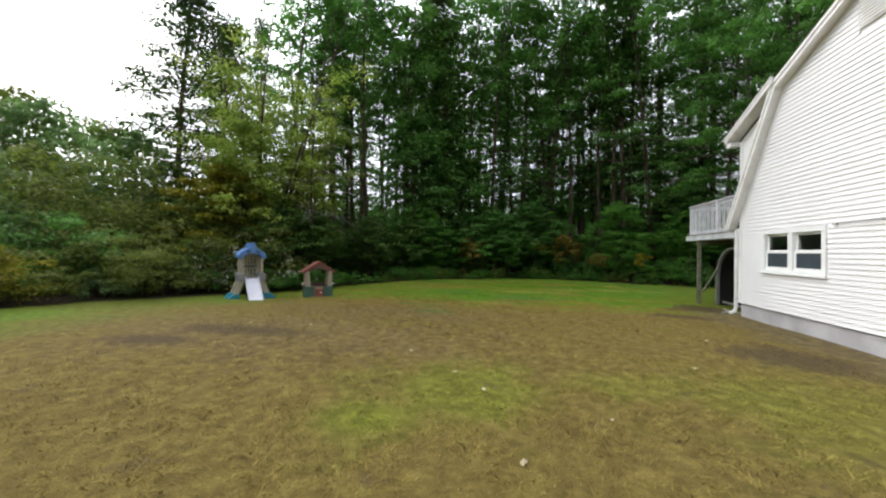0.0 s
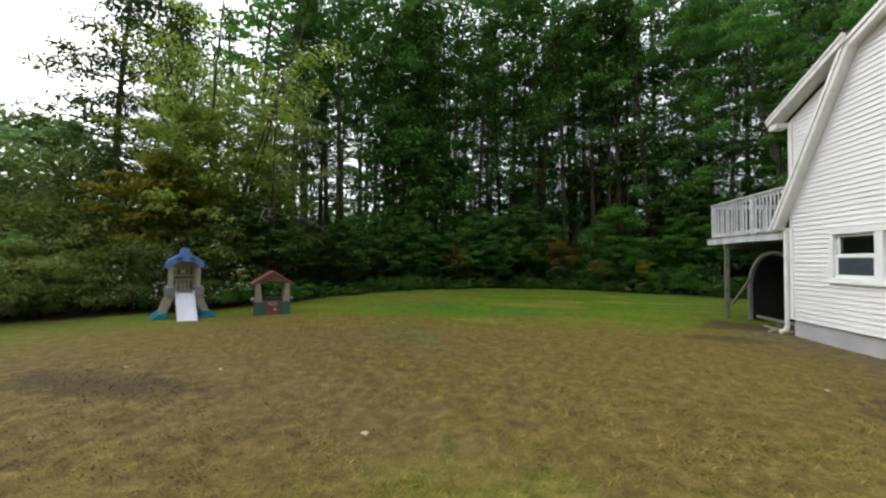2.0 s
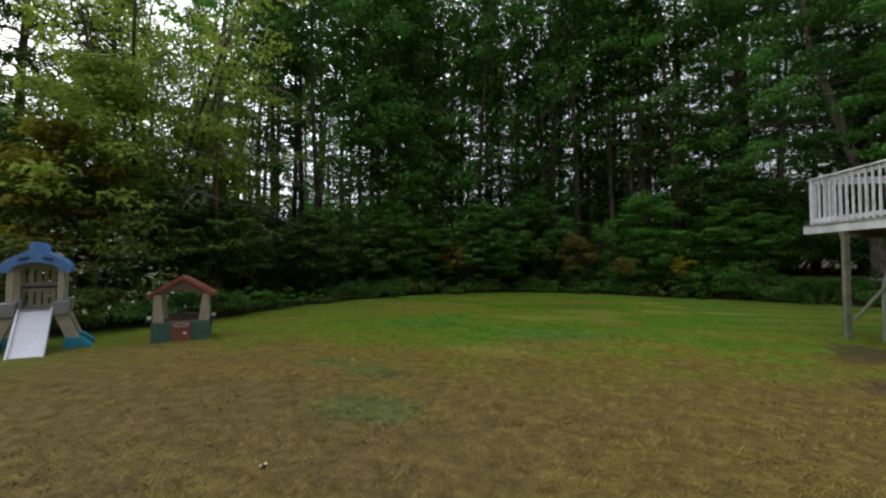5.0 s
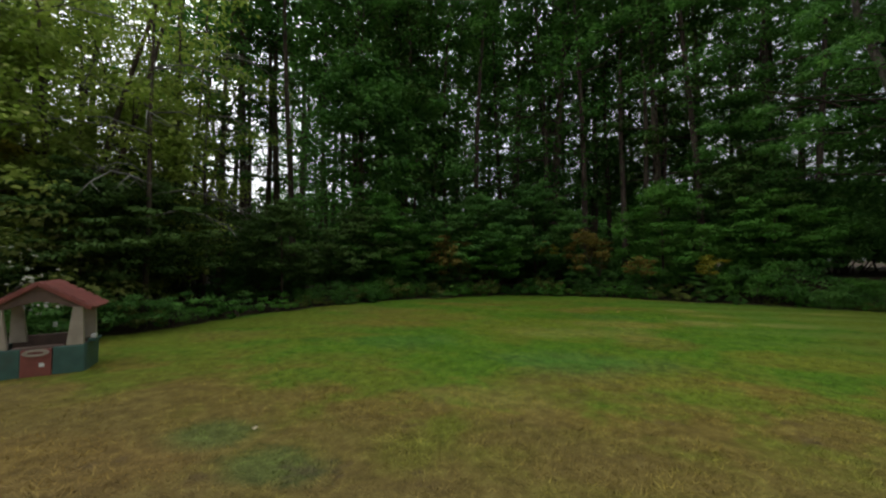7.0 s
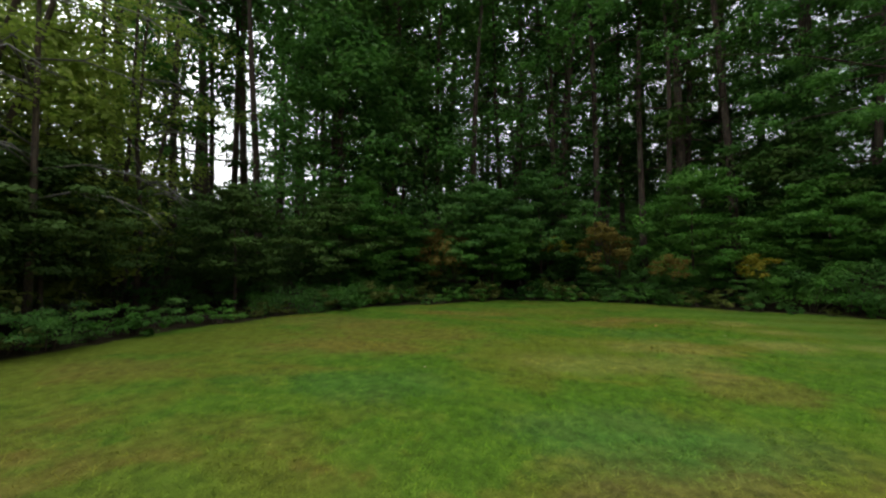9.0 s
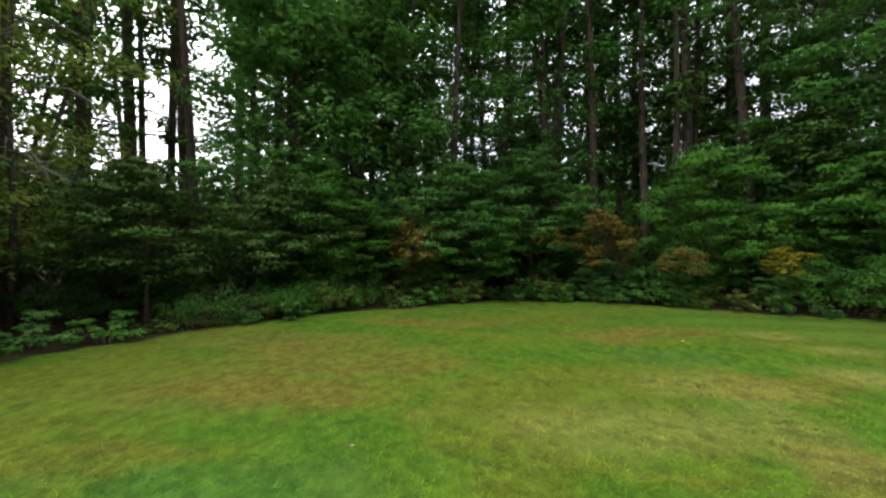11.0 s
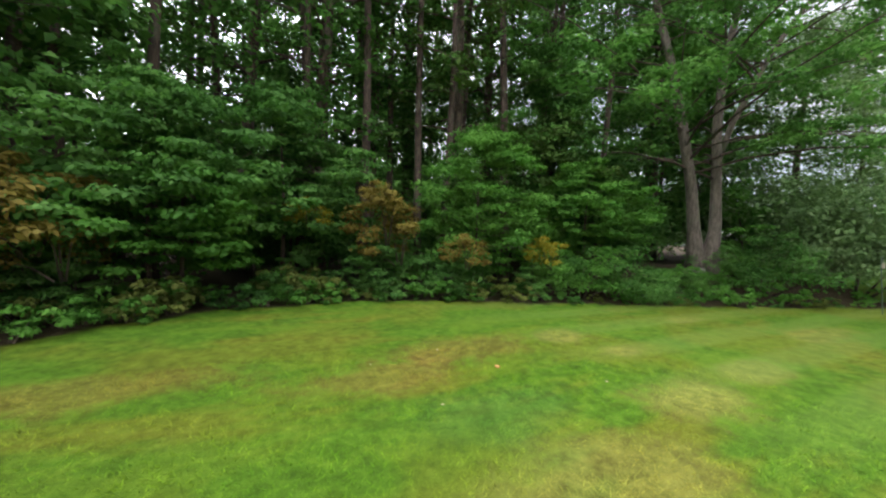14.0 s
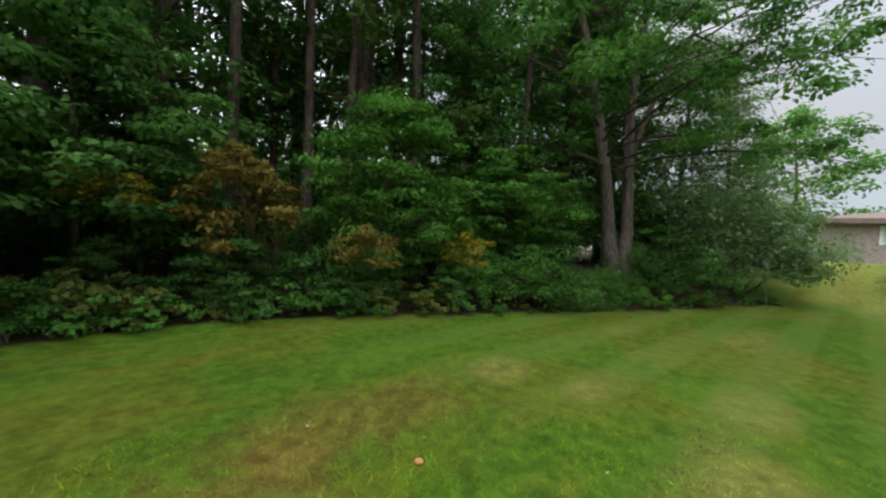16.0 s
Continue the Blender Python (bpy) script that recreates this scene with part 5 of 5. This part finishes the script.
for s in (-1, 1):
    part("roof_panel", prism(bmesh.new(), [(0, 1.36), (s * 0.72, 0.98), (s * 0.70, 0.92), (0, 1.29)], "y", -0.50, 0.50, 0.012), M_RED, ph, "brick-red roof panel")
    for k in range(6):
        f = (k + 0.5) / 6
        part("roof_rib", prism(bmesh.new(), [(s * (0.72 * f + 0.012), 1.372 - 0.38 * f), (s * (0.72 * f + 0.10), 1.366 - 0.38 * (f + 0.12)), (s * (0.72 * f + 0.012), 1.36 - 0.38 * f)], "y", -0.49, 0.49), M_RED, ph)
    for y in (-0.40, 0.36):
        part("pillar", prism(bmesh.new(), [(s * 0.60, 0.42), (s * 0.36, 0.42), (s * 0.44, 0.98), (s * 0.58, 0.98)], "y", y - 0.04, y + 0.04, 0.012), M_BEIGE, ph)
    part("gable", prism(bmesh.new(), [(0, 1.29), (s * 0.66, 0.945), (s * 0.60, 0.93), (s * 0.40, 0.98), (s * 0.2, 1.05), (0, 1.07)], "y", -0.43, -0.40), M_BROWN, ph)
    part("gable", prism(bmesh.new(), [(0, 1.29), (s * 0.66, 0.945), (s * 0.60, 0.93), (s * 0.40, 0.98), (s * 0.2, 1.05), (0, 1.07)], "y", 0.38, 0.41), M_BROWN, ph)
    part("base_panel", boxed(min(s * 0.20, s * 0.62), max(s * 0.20, s * 0.62), -0.46, -0.40, 0.0, 0.42, 0.015), M_GREEN, ph)
    part("side_panel", boxed(s * 0.60 - 0.03, s * 0.60 + 0.03, -0.40, 0.40, 0.0, 0.42, 0.015), M_GREEN, ph)
    part("shelf", boxed(s * 0.68 - 0.06, s * 0.68 + 0.06, -0.30, 0.10, 0.44, 0.48, 0.01), M_BROWN if s < 0 else M_GREEN, ph)
    part("cup", boxed(s * 0.69 - 0.04, s * 0.69 + 0.04, -0.26, -0.16, 0.481, 0.54, 0.01), M_WHITE, ph, "small white plastic cup")
part("back_panel", boxed(-0.57, 0.57, 0.37, 0.42, 0.0, 0.52, 0.015), M_BROWN, ph)
door = part("door", boxed(-0.195, 0.195, -0.475, -0.42, 0.02, 0.40, 0.015), M_RED, ph, "brick-red half door")
hd = bmesh.new()
for a0, a1 in zip(np.linspace(0, 2 * math.pi, 17)[:-1], np.linspace(0, 2 * math.pi, 17)[1:]):
    prism(hd, [(0.17 * math.cos(a0), 0.36 + 0.05 * math.sin(a0)), (0.17 * math.cos(a1), 0.36 + 0.05 * math.sin(a1)), (0.11 * math.cos(a1), 0.36 + 0.02 * math.sin(a1)), (0.11 * math.cos(a0), 0.36 + 0.02 * math.sin(a0))], "y", -0.51, -0.476)
part("counter_rim", hd, M_BEIGE, door)
part("latch", boxed(0.04, 0.11, -0.49, -0.476, 0.16, 0.21, 0.005), M_WHITE, door, "white latch")
part("counter", boxed(-0.33, 0.33, -0.42, -0.25, 0.40, 0.43, 0.01), M_BROWN, ph)
# unlit white knob at the back of the inside
part("ceiling_light", boxed(-0.03, 0.03, 0.34, 0.365, 0.62, 0.70, 0.01), M_WHITE, ph)

# ---- garden hook ----
hook = thing("garden_hook", pose(15.6, 18.55, -0.20, -3.6, -5), "thin green metal garden hook standing in the lawn's edge", "garden hook")
hk = bmesh.new()
tube(hk, [(0, 0, -0.2), (0, 0, 1.48), (0.03, 0, 1.60), (0.11, 0, 1.64), (0.18, 0, 1.58), (0.18, 0, 1.46)], [0.013] * 6, 6)
part("rod", hk, plain("green_grey_metal", (0.09, 0.13, 0.09), 0.5, metal=0.3), hook)
part("feeder", boxed(0.14, 0.22, -0.04, 0.04, 1.30, 1.46, 0.01), M_BEIGE, hook)

# ---- neighbouring houses ----
M_BRICKFAR = plain("dusky_pink_brick", (0.360, 0.288, 0.272), 0.9, vary=0.15, fine=30)
M_ROOFFAR = plain("brown_roof", (0.192, 0.144, 0.120), 0.9, vary=0.15, fine=20)
M_BLUEFAR = plain("pale_blue_siding", (0.336, 0.384, 0.448), 0.8, vary=0.08)


def far_house(x, y, turn, w, d, h, rise, wall_mat, label):
    hs = thing("neighbour_house", pose(x, y, float(ground_z(x, y)) - 0.1, 0, 0, turn), label, "house", "neighbouring houses")
    part("wall", boxed(-w / 2, w / 2, -d / 2, d / 2, 0, h), wall_mat, hs)
    rb = bmesh.new()
    e = 0.6
    vs = [rb.verts.new(p) for p in [(-w / 2 - e, -d / 2 - e, h - 0.1), (w / 2 + e, -d / 2 - e, h - 0.1), (w / 2 + e, d / 2 + e, h - 0.1), (-w / 2 - e, d / 2 + e, h - 0.1),
                                    (-w / 2 + d / 2, 0, h + rise), (w / 2 - d / 2, 0, h + rise)]]
    for f in ((0, 1, 5, 4), (1, 2, 5), (2, 3, 4, 5), (3, 0, 4), (3, 2, 1, 0)):
        rb.faces.new([vs[i] for i in f])
    part("roof", rb, M_ROOFFAR, hs)
    fb = bmesh.new()
    box(fb, -w / 2 - e, w / 2 + e, -d / 2 - e - 0.03, -d / 2 - e, h - 0.32, h - 0.06)
    part("fascia", fb, M_ROOFFAR, hs)
    part("fascia", boxed(-w / 2 - e, w / 2 + e, d / 2 + e, d / 2 + e + 0.03, h - 0.32, h - 0.06), M_ROOFFAR, hs)
    for sx in range(3):
        for sy in (-1, 1):
            cx = -w / 2 + w * (sx + 0.7) / 3.4
            wn_ = part("window", boxed(cx - 0.6, cx + 0.6, sy * (d / 2 + 0.03) - 0.03, sy * (d / 2 + 0.03) + 0.03, h - 1.35, h - 0.4), M_VINYL, hs)
            part("pane", boxed(cx - 0.5, cx + 0.5, sy * (d / 2 + 0.065) - 0.004, sy * (d / 2 + 0.065) + 0.004, h - 1.25, h - 0.5), M_GLASS, wn_)
    return hs


far_house(33.0, 10.9, 90, 13, 8, 2.45, 0.95, M_BRICKFAR, "low brick house with a brown hipped roof beyond the lawn")
far_house(-33, 8.5, 80, 11, 7, 5.2, 2.0, M_BLUEFAR, "pale blue house half hidden behind the side trees")

# ---- small things on the lawn ----
M_MUSH = plain("orange_mushroom_cap", (0.496, 0.240, 0.080), 0.6, vary=0.2, fine=80)
M_FALLEN = plain("dry_fallen_leaf", (0.400, 0.336, 0.208), 0.7, vary=0.3, fine=80)
mush = thing("mushroom", pose(2.25, 19.5, float(ground_z(2.25, 19.5)) + 0.0) @ Matrix.Scale(0.6, 4), "single orange mushroom in the grass", "mushroom")
cap = bmesh.new()
bmesh.ops.create_uvsphere(cap, u_segments=14, v_segments=8, radius=0.055, matrix=Matrix.Translation((0, 0, 0.05)) @ Matrix.Diagonal((1, 1, 0.6, 1)))
part("cap", cap, M_MUSH, mush, smooth=True)
part("stalk", tube(bmesh.new(), [(0, 0, -0.02), (0, 0, 0.05)], [0.018, 0.014], 8), M_BEIGE, mush)
lf = bmesh.new()
ring = [lf.verts.new((0.05 * r * math.cos(a), 0.035 * r * math.sin(a), 0.012 * math.sin(3 * a) + 0.01)) for a, r in zip(np.linspace(0, 2 * math.pi, 13)[:-1], [1, 0.7, 1, 0.75, 1.1, 0.7, 0.9, 0.7, 1.1, 0.75, 1, 0.7])]
mid_v = lf.verts.new((0, 0, 0.0))
for i in range(12):
    lf.faces.new((ring[i], ring[(i + 1) % 12], mid_v))
leaf_me = mesh_of(lf, "fallen_leaf", M_FALLEN)
spots = [(0.0, 2.55), (-0.42, 3.8), (-0.82, 4.26), (-4.0, 6.2), (-3.3, 10.9), (0.75, 3.4), (2.1, 5.2), (-2.6, 7.9), (-5.2, 6.0), (1.87, 20.4), (0.8, 20.2), (3.2, 18.6), (-2.4, 15.5), (1.1, 18.9), (-1.6, 5.0), (3.0, 7.0)]
for i, (x, y) in enumerate(spots):
    ob = tagged(new("fallen_leaf", leaf_me), "curled dry pale leaf lying on the lawn", "leaf", "fallen leaves on the lawn")
    ob.matrix_basis = pose(x, y, float(ground_z(x, y)) + 0.02, rng.uniform(-15, 15), rng.uniform(-15, 15), rng.uniform(0, 360)) @ Matrix.Scale(rng.uniform(0.5, 0.9) * (0.6 if y > 14 else 1), 4)

M_ROCK = plain("pale_field_stone", (0.20, 0.18, 0.16), 0.9, vary=0.2, scale=4, relief=0.8)
for i, (x, y, r) in enumerate([(12.75, 22.25, 0.17), (13.05, 22.15, 0.13), (12.45, 22.3, 0.11)]):
    rb = bmesh.new()
    bmesh.ops.create_icosphere(rb, subdivisions=2, radius=r)
    for v in rb.verts:
        v.co *= 1 + 0.25 * noise.noise(v.co * 4 + Vector((i * 3, 0, 0)))
        v.co.z *= 0.65
    ob = tagged(new("field_stone", mesh_of(rb, "field_stone", M_ROCK)), "pale rounded field stone under the old maple", "stone", "field stones")
    ob.matrix_basis = pose(x, y, float(ground_z(x, y)) + r * 0.35, 0, 0, 40 * i)

# ---- siding boards ----
STEP = 0.100
z = SILL - 0.02
while z < 6.45:
    hw = half_width_at(z + 0.08) - (0.12 if z > 2.2 else 0.10)
    if z > 2.2:
        hw = min(hw, Y1 - RIDGE - 0.0)
    spans = [(RIDGE - hw, RIDGE + hw)]
    for y0, y1, z0, z1 in ((WY0, WY1, WZ0 - 0.045, WZ1), (VY0, VY1, VZ0, VZ1)):
        if z + STEP > z0 + 0.01 and z < z1 - 0.01:
            spans = [s for a_, b_ in spans for s in ((a_, min(b_, y0 - 0.001)), (max(a_, y1 + 0.001), b_)) if s[1] - s[0] > 0.05]
    for a_, b_ in spans:
        part("clapboard", prism(bmesh.new(), [(HX - 0.006, z), (HX + 0.016, z), (HX + 0.016, z + STEP + 0.003), (HX + 0.013, z + STEP + 0.003)], "y", a_, b_), M_SIDING, wall)
    z += STEP
for i in range(int(2.9 / STEP)):
    z = 2.32 + i * STEP
    ya = min(11.818, 10.40 + (5.38 - z - STEP) * 2.37)
    yb = KINK_Y + (KINK_Z - z) * (12.25 - KINK_Y) / (KINK_Z - 2.25) - 0.25
    if ya > yb:
        part("clapboard", prism(bmesh.new(), [(5.908, z), (5.929, z), (5.929, z + STEP), (5.925, z + STEP)], "y", yb, ya), M_SIDING, cheek)

# ---- grass ----
def make_grass():
    g = np.random.default_rng(3)
    k = 330000
    x = g.uniform(-7.5, 5.2, k)
    y = g.uniform(0.4, 21.0, k)
    mid_x = np.interp(y, [0, 8, 14, 17.5, 21], [0, -0.8, -1.0, 0.6, 2.2])
    keep = (g.random(k) < np.clip(1.25 - np.abs(x - mid_x) / 5.5, 0.12, 1)) & (edge_distance(x, y) < -0.1)
    x, y = x[keep], y[keep]
    n1 = sum(np.sin(x * g.uniform(-9, 9) + y * g.uniform(-9, 9) + g.uniform(0, 6)) for _ in range(9)) / 3
    h = g.uniform(0.012, 0.035, len(x)) * (1 + 0.5 * n1)
    z = ground_z(x, y) + 0.02 * np.sin(x * 1.3 + 0.7 * y) * np.sin(y * 0.9)
    a = g.uniform(0, 2 * np.pi, len(x))
    w = 0.0028 + 0.003 * g.random(len(x))
    lean = h * g.uniform(0.8, 2.4, len(x))
    la = g.uniform(0, 2 * np.pi, len(x))
    v = np.empty((len(x), 3, 3))
    v[:, 0] = np.stack([x - w * np.cos(a), y - w * np.sin(a), z - 0.003], -1)
    v[:, 1] = np.stack([x + w * np.cos(a), y + w * np.sin(a), z - 0.003], -1)
    v[:, 2] = np.stack([x + lean * np.cos(la), y + lean * np.sin(la), z + h], -1)
    n = len(x)
    me = bpy.data.meshes.new("grass")
    me.vertices.add(3 * n)
    me.vertices.foreach_set("co", v.reshape(-1).astype(np.float32))
    me.loops.add(3 * n)
    me.loops.foreach_set("vertex_index", np.arange(3 * n, dtype=np.int32))
    me.polygons.add(n)
    me.polygons.foreach_set("loop_start", np.arange(0, 3 * n, 3, dtype=np.int32))
    me.update(calc_edges=True)
    me.materials.append(M_BLADE)
    tagged(new("grass", me), "short mown grass blades with dry thatch between them", "grass", kind="stuff")


make_grass()
